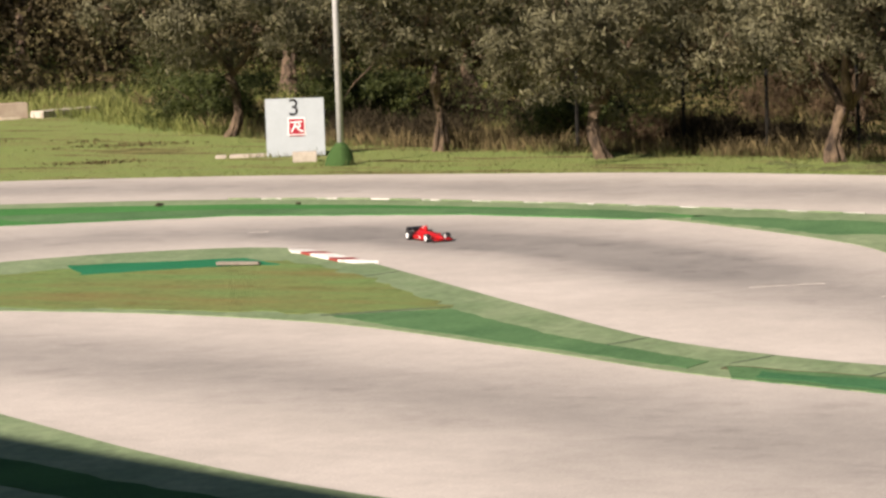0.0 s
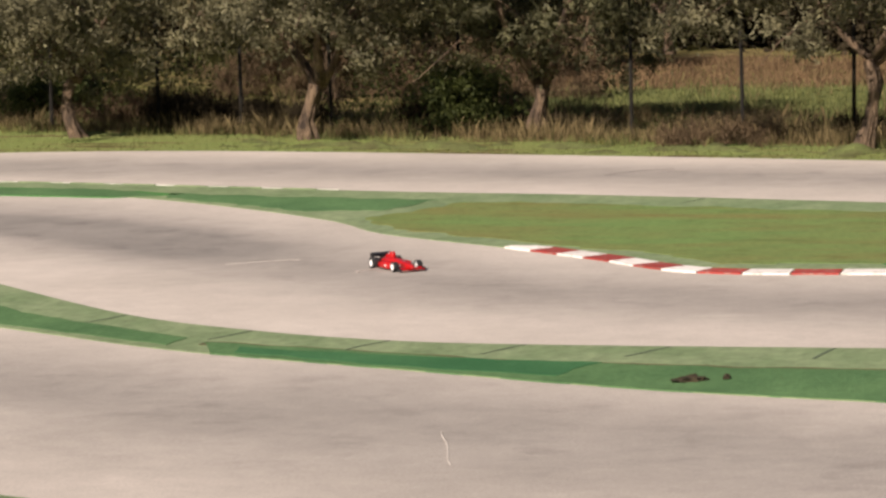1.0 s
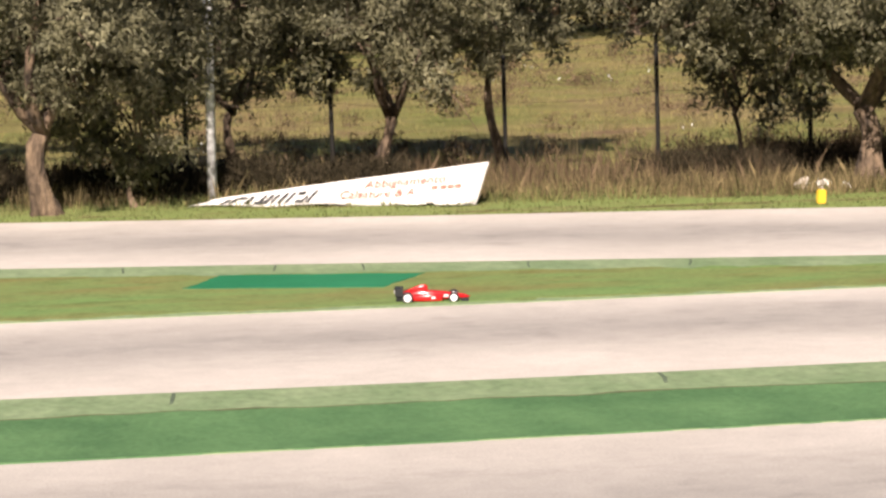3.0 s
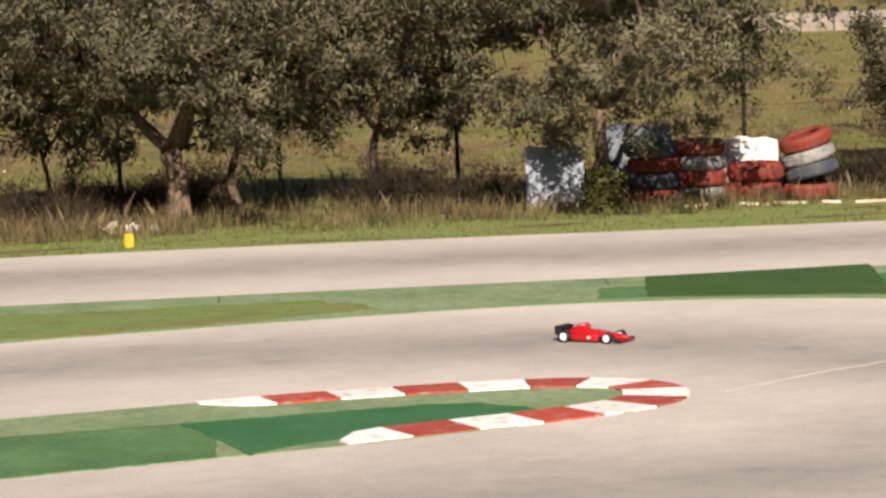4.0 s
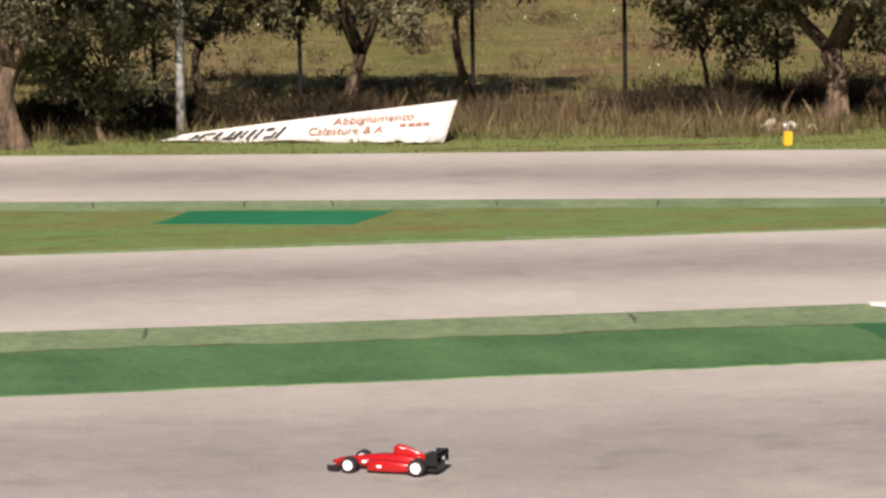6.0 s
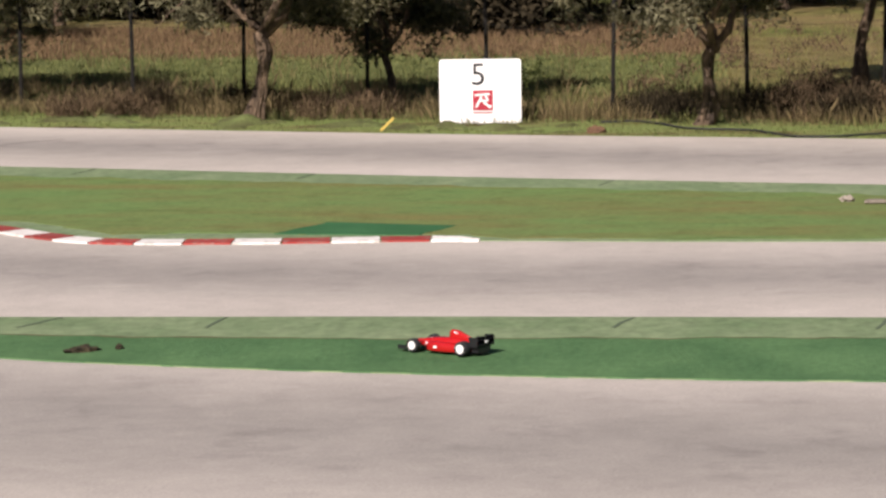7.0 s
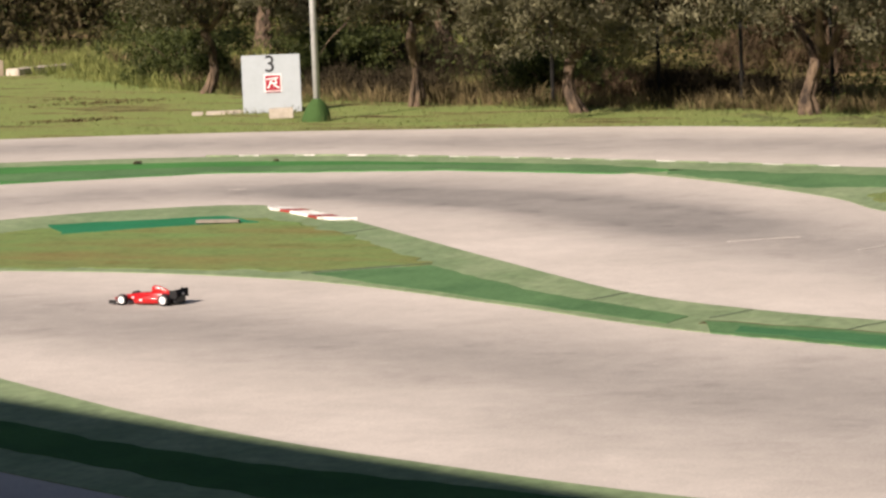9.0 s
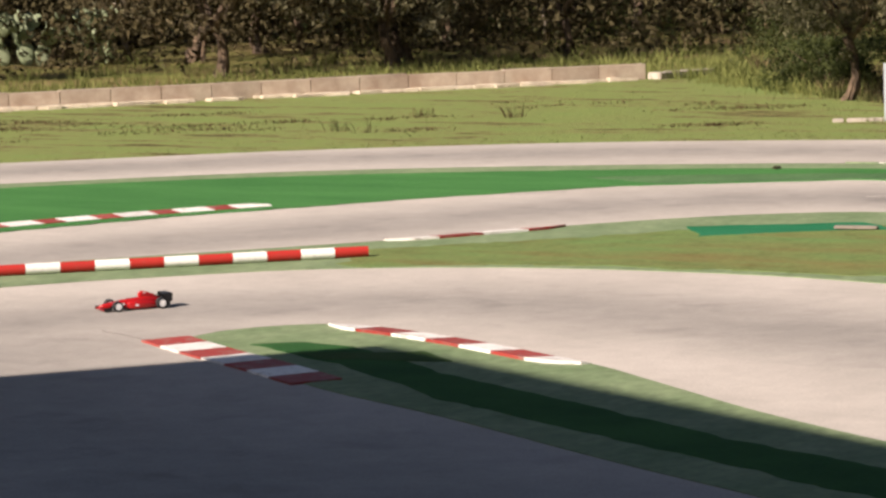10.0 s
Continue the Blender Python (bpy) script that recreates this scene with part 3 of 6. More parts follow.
def make_islands():
    a = island("island_north", ISLE_A_TOP, ISLE_A_LOW, "long green island of painted concrete, turf and grass")
    b = island("island_middle", ISLE_B_TOP, ISLE_B_LOW, "green island of painted concrete with turf strips and worn grass")
    c = island("island_south", ISLE_C_TOP, ISLE_C_LOW, "narrow green strip of painted concrete and turf")
    # north island
    deep = between(ISLE_A_TOP, -31, -13.2, -1.1, -0.55) + [(-12.2, 31.55), (-12.9, 31.25), (-14.8, 31.62), (-17.3, 31.3), (-19.3, 30.05), (-20.6, 28.2), (-21.7, 26.2), (-22.5, 24.2), (-24.5, 19.4), (-27.5, 17)]
    mat_piece("turf", deep, M_TURF_BRIGHT, a, "vivid green turf")
    dull = between(ISLE_A_TOP, -20.4, -13.2, -1.75, -0.5) + [(-12.4, 31.4), (-12.9, 31.27), (-14.8, 31.64), (-17.3, 31.32), (-19.0, 30.35)]
    mat_piece("turf", dull, M_TURF, a, "faded green turf", 0.0125, 0.08)
    mat_piece("turf", [(-12.4, 31.7), (-11.1, 31.3), (-9.5, 31.0), (-9.75, 30.0), (-10.6, 29.95), (-11.4, 30.6), (-12.3, 31.25)], M_TURF, a, "bright green turf", ragged=0.14)
    grass = between(ISLE_A_TOP, -9.4, 9.2, -0.85, -0.75) + [(9.3, 25.9), (8, 25.62), (4, 25.56), (-1, 25.55), (-2.6, 25.62), (-3.4, 25.95), (-5.7, 25.95), (-6.6, 26.7), (-7.6, 27.35), (-9.1, 28.4), (-9.7, 29.3)]
    mat_piece("grass", grass, M_LAWN, a, "short worn grass", ragged=0.16)
    mat_piece("turf", [(-4.48, 25.91), (-4.19, 26.69), (-3.16, 26.43), (-3.37, 25.81)], M_TURF_COOL, a, "emerald turf patch", 0.0125, 0.03)
    mat_piece("turf", [(2.40, 27.17), (2.77, 28.06), (4.38, 27.65), (3.90, 26.73)], M_EMERALD, a, "emerald turf patch", 0.0125, 0.03)
    mat_piece("turf", [(11.9, 26.72), (13.86, 26.44), (13.0, 24.32), (12.2, 24.8), (11.32, 25.3)], M_TURF_DARK, a, "dark green turf mat", 0.018, 0.02)
    mat_piece("turf", [(13.45, 25.45), (13.58, 25.8), (17.2, 24.75), (25, 22.9), (25, 21.2), (16, 23.15), (13.02, 24.3)], M_TURF, a, "bright green turf")
    mat_piece("grass", [(13.3, 24.0), (16, 23.05), (25, 21), (25, 13.6), (16, 14.5), (14.2, 15.9), (15.2, 17.6), (15.4, 19.2), (15.0, 20.9), (14.4, 22.2)], M_LAWN, a, "short worn grass", ragged=0.16)
    mat_piece("turf", [(11.27, 26.20), (11.65, 26.06), (11.31, 25.27), (10.94, 25.42)], M_TURF, a, "bright green turf", 0.0095, 0.03)
    mat_piece("turf", [(0.15, 27.6), (0.75, 27.55), (0.95, 27.95), (0.3, 28.02)], M_TURF_DARK, a, "torn scrap of dark turf", 0.014, 0.05)
    for x in (-7.0, -4.9, -2.2, 0.35, 2.05, 3.3, 4.0, 5.35, 6.65, 8.45, 11.6, 14.3, 15.7, 16.6):
        y = float(np.interp(x, [q[0] for q in ISLE_A_TOP], [q[1] for q in ISLE_A_TOP]))
        k = (0.9 * x / 27 if x > 0 else 0.22) + random.uniform(-0.06, 0.06)
        joint(a, (x, y - 0.05), (x - k * 0.45, y - 0.52), 0.018)
    # middle island
    low = between(ISLE_B_LOW, -8.2, 6.2, 0.0, 0.0)
    up = []
    for p in smooth_line([(6.3, 20.5), (4, 20.5), (0, 20.5), (-2.6, 20.45), (-4.7, 20.52), (-6.1, 20.75), (-8.2, 21.35)], 0.1):
        up.append((p.x, p.y + 0.09 * noise.noise(Vector((p.x * 0.9, 2, 0))) + 0.05 * noise.noise(Vector((p.x * 3.7, 7, 0)))))
    slab("soil", [(x, y + 0.035 + 0.06 * abs(noise.noise(Vector((x * 2.1, 5, 0))))) for x, y in up] + [(x, y - 0.12) for x, y in up[::-1]], 0.0076, 0.004, M_SOIL, b, "dark line of soil along the turf")
    mat_piece("turf", low + up, M_TURF, b, "bright green turf strip", ragged=0.02)
    mat_piece("turf", [(-7.9, 21.1), (-6.7, 20.8), (-5.35, 20.62), (-5.5, 20.05), (-6.7, 20.4), (-7.8, 20.88)], M_TURF_COOL, b, "dark green turf", 0.0125)
    mat_piece("turf", [(6.1, 20.5), (6.68, 20.46), (7.22, 20.46), (7.66, 20.44), (7.96, 20.32), (8.18, 20.01), (8.18, 19.83), (7.63, 19.75), (7.16, 19.53), (6.78, 19.36), (6.28, 19.17), (6.1, 19.06)], M_TURF_COOL, b, "deep green turf at the hairpin", 0.0125)
    mat_piece("grass", [(-18.0, 24.0), (-16.9, 25.3), (-16.3, 26.2), (-15.3, 27.0), (-14.5, 27.2), (-13.0, 25.9), (-11.5, 24.1), (-12.25, 23.62), (-14.2, 23.62), (-16, 23.45), (-17.4, 22.85)], M_LAWN_DRY, b, "straw-green worn grass", ragged=0.16)
    mat_piece("turf", [(-15.8, 25.85), (-16.35, 26.55), (-15.0, 27.35), (-14.4, 26.85), (-15.0, 26.6)], M_EMERALD, b, "emerald turf patch", 0.0125)
    mat_piece("turf", [(-12.2, 23.5), (-11.45, 24.05), (-9.85, 22.55), (-8.4, 21.55), (-8.4, 21.2), (-10, 22.15), (-11.6, 23.1)], M_TURF, b, "bright green turf")
    mat_piece("edging", [(-12.28, 23.5), (-11.5, 24.16), (-11.485, 24.14), (-12.265, 23.48)], M_TAR, b, "dark strip along the turf edge", 0.014, 0.02)
    for x in (-13.1, -9.3, -8.1, -7.0, -6.05, -5.1, -4.05, -1.5, 0.05, 1.8, 4.85):
        y = float(np.interp(x, [q[0] for q in ISLE_B_TOP[8:]], [q[1] for q in ISLE_B_TOP[8:]]))
        joint(b, (x + 0.02, y - 0.04), (x - (0.13 if x < -4.5 else 0.05) - random.uniform(-0.02, 0.04), y - 0.50), 0.026)
    # south island
    mat_piece("turf", [(-14.96, 18.57), (-14.68, 18.8), (-14.23, 18.75), (-12.88, 17.9), (-11.18, 17.04), (-9.9, 16.36), (-8.63, 15.84), (-5, 14.85), (0, 14.4), (6, 14.4), (10, 14.8), (10, 13.8), (6, 13.3), (0, 13.3),
                       (-5, 13.75), (-8.5, 15.15), (-9.13, 15.45), (-10.64, 16.19), (-12.2, 16.95), (-13.81, 18.0)], M_TURF_DEEP, c, "dark green turf strip")
    mat_piece("turf", [(-14.0, 18.12), (-14.35, 18.32), (-13.6, 18.68), (-13.15, 18.38)], M_TURF_DARK, c, "darker patch of turf", 0.0125)
    # kerbs
    kerb("red and white painted kerb blocks at the bend", [(-24.0, 21), (-23.1, 23.6), (-22.3, 25.6), (-21.5, 27.15)], 1, 0.30, 22, 0, share=0.4)
    kerb("red and white painted kerb blocks along the island grass", [(-7.75, 27.02), (-6.85, 26.25), (-5.84, 25.38), (-4.6, 25.31), (-3.31, 25.46), (-2.88, 25.45)], 1, 0.24, 15, 1, True, 0.018, slim=0.35)
    kerb("worn red and white kerb blocks at the apex", [(-14.95, 28.16), (-14.55, 27.96), (-13.60, 27.12)], -1, 0.22, 5, 1, share=0.66)
    kerb("worn white and red kerb blocks beside the grass", [(-18.35, 24.7), (-17.95, 25.5), (-17.5, 26.3)], -1, 0.22, 4, 1)
    kerb("red and white painted kerb round the hairpin tip", [(6.45, 21.42), (6.9, 21.42), (7.4, 21.4), (8.3, 21.28), (9.0, 21.05), (9.36, 20.6), (9.32, 20.05), (8.95, 19.6), (8.2, 19.35), (7.2, 19.2), (6.72, 19.13)], -1, 0.42, 15, 1, True, 0.02, (M_RED_BRIGHT, M_WHITE), 0.3)
    kerb("red and white painted kerb blocks at the strip's end", [(-15.1, 19.68), (-14.6, 19.64), (-13.6, 19.28), (-12.25, 18.63)], -1, 0.24, 7, 1)
    kerb("broad red and white painted kerb blocks", [(-15.84, 18.44), (-15.05, 17.98), (-14.33, 17.6), (-13.50, 17.12)], 1, 0.35, 7, 0, False, 0.016)
    kerb("low white and green kerb teeth at the island's edge", [(-18.4, 33.2), (-16.8, 33.3), (-15, 33.02), (-13.4, 32.68), (-11.9, 32.28), (-10.8, 32.0)], -1, 0.035, 24, 0, True, 0.014, (M_GREEN, M_TEETH), share=0.62)


make_ground_sheet()
make_road()


CRACKS = [[(-16.53, 18.81), (-16.27, 18.71), (-15.94, 18.54)], [(9.91, 23.65), (10.05, 23.85), (10.21, 24.03)], [(-8.57, 33.49), (-8.34, 33.96), (-7.99, 34.24)], [(-19.89, 28.94), (-19.49, 29.36)]]


def make_scuffs():
    """Pale seams and scratches in the asphalt."""
    for pts, w in (([(9.53, 19.98), (10.32, 20.40), (11.31, 20.85)], 0.014), ([(-5.57, 18.01), (-5.41, 17.56), (-5.22, 16.97)], 0.009), ([(-16.22, 29.64), (-16.07, 29.77)], 0.03),
                   ([(-9.69, 25.81), (-9.20, 26.17)], 0.025), ([(-8.46, 25.35), (-8.28, 25.75)], 0.03), ([(9.95, 23.69), (10.35, 24.08)], 0.025)):
        q = smooth_line(pts, 0.06)
        up, dn = [], []
        for i, p in enumerate(q):
            d = (q[min(i + 1, len(q) - 1)] - q[max(i - 1, 0)]).normalized()
            k = w / 2 * (0.5 + 0.9 * abs(noise.noise(Vector((p.x * 7, p.y * 7, 0)))))
            o = 0.02 * noise.noise(Vector((p.x * 3, p.y * 3, 5)))
            up.append((p.x - d.y * (k + o), p.y + d.x * (k + o)))
            dn.append((p.x - d.y * (o - k), p.y + d.x * (o - k)))
        slab("scuff", up + dn[::-1], 0.004, 0.003, M_DUST, bpy.data.objects["road"])
    for pts in CRACKS:
        q = smooth_line(pts, 0.05)
        up, dn = [], []
        for p in q:
            o = 0.03 * noise.noise(Vector((p.x * 6, p.y * 6, 2)))
            k = 0.004 + 0.008 * abs(noise.noise(Vector((p.x * 9, p.y * 9, 1))))
            up.append((p.x + o, p.y + o + k))
            dn.append((p.x + o, p.y + o - k))
        slab("crack", up + dn[::-1], 0.004, 0.003, M_CRACK, bpy.data.objects["road"])


make_scuffs()


# ---- boards, poles, barriers ----
def board(name, label, a, b, height, mat, number, round_by):
    """An upright board from a to b, with a number and a red emblem."""
    a, b = Vector(a), Vector(b)
    w = (b - a).length
    ang = math.degrees(math.atan2((b - a).y, (b - a).x))
    ob = thing(name, label, "sign", pose((a.x + b.x) / 2, (a.y + b.y) / 2, 0.0, 0, 0, ang))
    bm = bmesh.new()
    pts = []
    for cx, cz, a0 in ((w / 2, height, 0), (-w / 2, height, 90), (-w / 2, 0, 180), (w / 2, 0, 270)):
        for k in range(5):
            t = radians(a0 + 22.5 * k)
            sx, sz = (1 if cx > 0 else -1), (1 if cz > 0 else -1)
            pts.append((cx - sx * round_by + round_by * math.cos(t), cz - sz * round_by + round_by * math.sin(t)))
    f1 = bm.faces.new([bm.verts.new((x, -0.014, z)) for x, z in pts])
    r = bmesh.ops.extrude_face_region(bm, geom=[f1])
    bmesh.ops.translate(bm, vec=(0, 0.028, 0), verts=[v for v in r["geom"] if isinstance(v, bmesh.types.BMVert)])
    part("panel", bm, mat, ob)
    return ob, w


def emblem(ob, x, z, s, border):
    bm = bmesh.new()
    if border:
        box(bm, (s * 1.16, 0.004, s * 1.16), pose(x, -0.0165, z))
        part("emblem_border", bm, M_WHITEPRINT, ob)
        bm = bmesh.new()
    box(bm, (s, 0.004, s), pose(x, -0.0205, z))
    e = part("emblem", bm, M_LOGORED, ob, "red square emblem")
    bm = bmesh.new()
    for dx, dz, ln, wd, turn in ((-0.02, 0.29, 0.1, 0.78, -4), (0.2, 0.12, 0.1, 0.3, 58), (0.02, -0.02, 0.1, 0.42, 4), (-0.2, -0.08, 0.11, 0.62, -62), (0.22, -0.24, 0.11, 0.44, 38), (0.36, -0.3, 0.09, 0.18, -25)):
        box(bm, (s * wd, 0.004, s * ln), pose(x + s * dx, -0.0245 - 0.0002 * wd, z + s * dz, 0, turn, 0), 0.0015)
    part("emblem_strokes", bm, M_WHITEPRINT, e)
    bm = bmesh.new()
    box(bm, (s, 0.004, s * 0.05), pose(x, -0.0206, z - s * 0.62))
    part("rule", bm, M_LOGORED, ob)


def make_boards():
    ob, w = board("number_board", "white rounded board with number five standing on the verge", (-4.42, 35.88), (-3.58, 35.96), 0.665, M_SIGNWHITE, "5", 0.03)
    writing("number", "5", 0.325, M_BLACK, ob, pose(-0.02, -0.0165, 0.40, 90))
    emblem(ob, 0.025, 0.24, 0.205, False)
    ob, w = board("number_board", "pale grey square board with number three beside a pole", (-21.09, 39.12), (-20.41, 39.41), 0.73, M_SIGNGREY, "3", 0.008)
    writing("number", "3", 0.30, M_BLACK, ob, pose(-0.01, -0.0165, 0.515, 90))
    emblem(ob, 0.02, 0.375, 0.19, True)


def make_pole(name, label, x, y, r, h, mat, lean=0.0):
    ob = thing(name, label, "pole", pose(x, y, 0, 0, lean, 0))
    bm = bmesh.new()
    tube(bm, [(0, 0, -0.1), (0, 0, h * 0.5), (0, 0, h)], [r, r * 0.92, r * 0.8], 16)
    part("shaft", bm, mat, ob, smooth=True)
    bm = bmesh.new()
    tube(bm, [(0, 0, h), (0, 0, h + 0.04), (0, 0, h + 0.07)], [r * 0.9, r * 0.9, r * 0.3], 16)
    part("cap", bm, mat, ob, smooth=True)
    return ob


def make_poles():
    p = make_pole("light_pole", "grey painted steel pole in a green mound", -19.42, 37.9, 0.042, 6.0, M_POLE)
    bm = bmesh.new()
    tube(bm, [(0, 0, -0.05), (0, 0, 0.02), (0, 0, 0.1), (0, 0, 0.2), (0, 0, 0.27)], [0.2, 0.185, 0.15, 0.10, 0.045], 14, 0.35)
    part("base_mound", bm, M_TURF_DARK, p, "green covered base mound", True)
    make_pole("utility_pole", "white pole with peeling paint at the fence", 3.41, 35.24, 0.05, 6.0, M_MOTTLED)


def make_fence():
    spots = [(-17.44, 40.55), (-15.83, 40.1), (-14.63, 39.77), (-13.39, 39.5), (-11.7, 39.2), (-9.57, 38.89), (-8.23, 38.68), (-6.93, 38.47), (-5.5, 38.2), (-4.15, 38.02), (-2.77, 37.88), (-1.31, 37.73),
             (0.15, 37.58), (1.75, 37.4), (3.34, 37.27), (4.9, 37.17), (6.77, 37.11), (8.44, 37.05), (10.13, 36.98), (11.89, 36.76), (13.89, 36.51), (15.7, 36.6), (17.5, 36.7), (20.04, 36.84), (22.5, 37.1), (24.97, 37.39)]
    ob = thing("fence", "thin dark iron fence posts with slack wires in tall weeds", "fence")
    rnd = random.Random(4)
    hs = []
    for x, y in spots:
        h = rnd.uniform(1.45, 1.75)
        hs.append(h)
        bm = bmesh.new()
        tube(bm, [(0, 0, -0.1), (0, 0, h)], [0.026, 0.023], 6)
        o = part("post", bm, M_POST, ob)
        o.matrix_basis = pose(x, y, 0, rnd.uniform(-1.5, 1.5), rnd.uniform(-1.2, 1.2), 0)
    for frac in (0.93, 0.55):
        bm = bmesh.new()
        pts = []
        for (x, y), h in zip(spots, hs):
            pts.append((x, y - 0.022, h * frac))
        fine = []
        for a, b in zip(pts, pts[1:]):
            a, b = Vector(a), Vector(b)
            for k in range(4):
                t = k / 4
                fine.append(a.lerp(b, t) - Vector((0, 0, 0.05 * t * (1 - t) * 4)))
        fine.append(Vector(pts[-1]))
        tube(bm, fine, [0.0022] * len(fine), 4)
        part("wire", bm, M_POST, ob)


def make_banner():
    ob = thing("banner", "fallen white advertising banner with worn print on the grass", "banner")
    a, b = Vector((3.10, 34.62, 0.0)), Vector((5.86, 33.78, 0.0))
    d = (b - a).normalized()
    back = Vector((-d.y, d.x, 0))
    bm = bmesh.new()
    n = 22
    rows = []
    for i in range(n + 1):
        t = i / n
        base = a + d * ((b - a).length * t)
        h = 0.03 + 0.37 * min(1, (t / 1.0)) ** 0.95
        if t < 0.06:
            h = 0.035 * t / 0.06
        col = []
        for k in range(6):
            s = k / 5
            wav = 0.018 * math.sin(9 * t + 4 * s) * s
            q = base + back * (0.16 * s * (0.4 + 0.6 * t) + wav) + Vector((0, 0, h * s + 0.012 * math.sin(17 * t) * (1 - s) + 0.012)) + d * (0.12 * s * t)
            col.append(q)
        rows.append(col)
    fr = [[bm.verts.new(q) for q in c] for c in rows]
    bk = [[bm.verts.new(q + back * 0.008) for q in c] for c in rows]
    for g in (fr, bk):
        for c1, c2 in zip(g, g[1:]):
            for k in range(5):
                bm.faces.new((c1[k], c2[k], c2[k + 1], c1[k + 1]))
    for c1, c2, e1, e2 in zip(fr, fr[1:], bk, bk[1:]):
        for k in (0, 5):
            bm.faces.new((c1[k], c2[k], e2[k], e1[k]))
    for c, e in ((fr[0], bk[0]), (fr[-1], bk[-1])):
        for k in range(5):
            bm.faces.new((c[k], c[k + 1], e[k + 1], e[k]))
    part("cloth", bm, M_CLOTH, ob, smooth=True)
    ang = math.degrees(math.atan2(d.y, d.x))

    def on(t, s):
        h = 0.03 + 0.37 * t
        return a + d * ((b - a).length * t + 0.12 * s * t) + back * (0.16 * s * (0.4 + 0.6 * t) + 0.018 * math.sin(9 * t + 4 * s) * s - 0.03) + Vector((0, 0, h * s + 0.02))
    long = (b - a).length

    def printed(name, body, size, t0, s0):
        """Writing that follows the cloth."""
        me = text_mesh(body, size)
        me.materials.clear()
        me.materials.append(M_RUST)
        for v in me.vertices:
            t = t0 + 1.3 * v.co.x / long
            q = on(t, s0 + v.co.y / (0.03 + 0.37 * t))
            v.co = q - back * (v.co.z - 0.004)
        o = new(name, me)
        o.parent = ob

    def stroke(corners, mat):
        bm = bmesh.new()
        f = bm.faces.new([bm.verts.new(on(t, s) + back * 0.004) for t, s in corners])
        r = bmesh.ops.extrude_face_region(bm, geom=[f])
        bmesh.ops.translate(bm, vec=back * 0.004, verts=[v for v in r["geom"] if isinstance(v, bmesh.types.BMVert)])
        part("mark", bm, mat, ob)

    # a slanted black trade mark, as plain strokes
    for t, s0, s1, wd in ((0.125, 0.2, 0.7, 0.014), (0.150, 0.15, 0.72, 0.012), (0.172, 0.62, 0.78, 0.03), (0.205, 0.15, 0.75, 0.012), (0.232, 0.12, 0.3, 0.03), (0.250, 0.15, 0.72, 0.010), (0.272, 0.15, 0.72, 0.013),
                          (0.296, 0.2, 0.7, 0.009), (0.320, 0.15, 0.72, 0.013), (0.346, 0.15, 0.72, 0.010), (0.372, 0.15, 0.3, 0.028), (0.375, 0.58, 0.72, 0.026), (0.398, 0.15, 0.5, 0.009), (0.420, 0.15, 0.72, 0.011)):
        k = 0.022 * (s1 - s0)
        stroke(((t - k, s0), (t - k + wd, s0), (t + k + wd, s1), (t + k, s1)), M_BLACK)
    printed("print", "Abbigliamento", 0.105, 0.735, 0.60)
    printed("print", "Calzature & A", 0.10, 0.65, 0.26)
    for t in (0.83, 0.86, 0.885, 0.91):
        stroke(((t, 0.42), (t + 0.02, 0.42), (t + 0.021, 0.5), (t + 0.001, 0.5)), M_RUST)
    # torn, crumpled end
    rnd = random.Random(2)
    for _ in range(7):
        bm = bmesh.new()
        bmesh.ops.create_icosphere(bm, subdivisions=2, radius=0.07)
        for v in bm.verts:
            v.co = Vector((v.co.x * 1.6, v.co.y, v.co.z * 0.5)) * (1 + 0.5 * noise.noise(v.co * 18 + Vector((_, 0, 0))))
        o = part("torn_fold", bm, M_CLOTH, ob)
        o.matrix_basis = Matrix.Translation(on(rnd.uniform(0.78, 0.95), 0.0) - back * 0.07 + Vector((0, 0, 0.02)))


def make_wedge():
    """A long white barrier with a sloping front."""
    ob = thing("barrier", "long white sloping barrier with a torn top corner", "barrier")
    a, b = Vector((17.42, 31.1, 0.0)), Vector((20.52, 30.68, 0.0))
    up = Vector((0.06, 0.42, 0.62))
    n = 16
    bm = bmesh.new()
    fr, tp, bk, bo = [], [], [], []
    for i in range(n + 1):
        t = i / n
        p = a.lerp(b, t)
        sag = 0.012 * math.sin(7 * t) - (0.05 * max(0, (t - 0.93) / 0.07))
        fr.append(bm.verts.new(p))
        tp.append(bm.verts.new(p + up * (0.97 + 0.06 * t) + Vector((0, 0, sag))))
        bk.append(bm.verts.new(p + up * (0.97 + 0.06 * t) + Vector((0, 0.03, sag))))
        bo.append(bm.verts.new(p + Vector((0.06, 0.50, 0))))
    for i in range(n):
        for g, h in ((fr, tp), (tp, bk), (bk, bo), (bo, fr)):
            bm.faces.new((g[i], g[i + 1], h[i + 1], h[i]))
    bm.faces.new((fr[n], tp[n], bk[n], bo[n]))
    part("shell", bm, M_SIGNWHITE, ob)
    bm = bmesh.new()
    box(bm, (0.55, 0.02, 0.026), Matrix.Translation(a.lerp(b, 0.85) + up * 0.87 + Vector((0, -0.022, 0.015))) @ pose(0, 0, 0, -34, 1, -7.5))
    part("fold", bm, M_SIGNGREY, ob, "grey creased fold")
    bm = bmesh.new()
    box(bm, (0.1, 0.05, 0.06), Matrix.Translation(b + up * 0.97 + Vector((-0.05, -0.02, -0.03))) @ pose(0, 0, 0, 20, 30, 10), 0.01)
    part("torn_corner", bm, M_SIGNWHITE, ob)


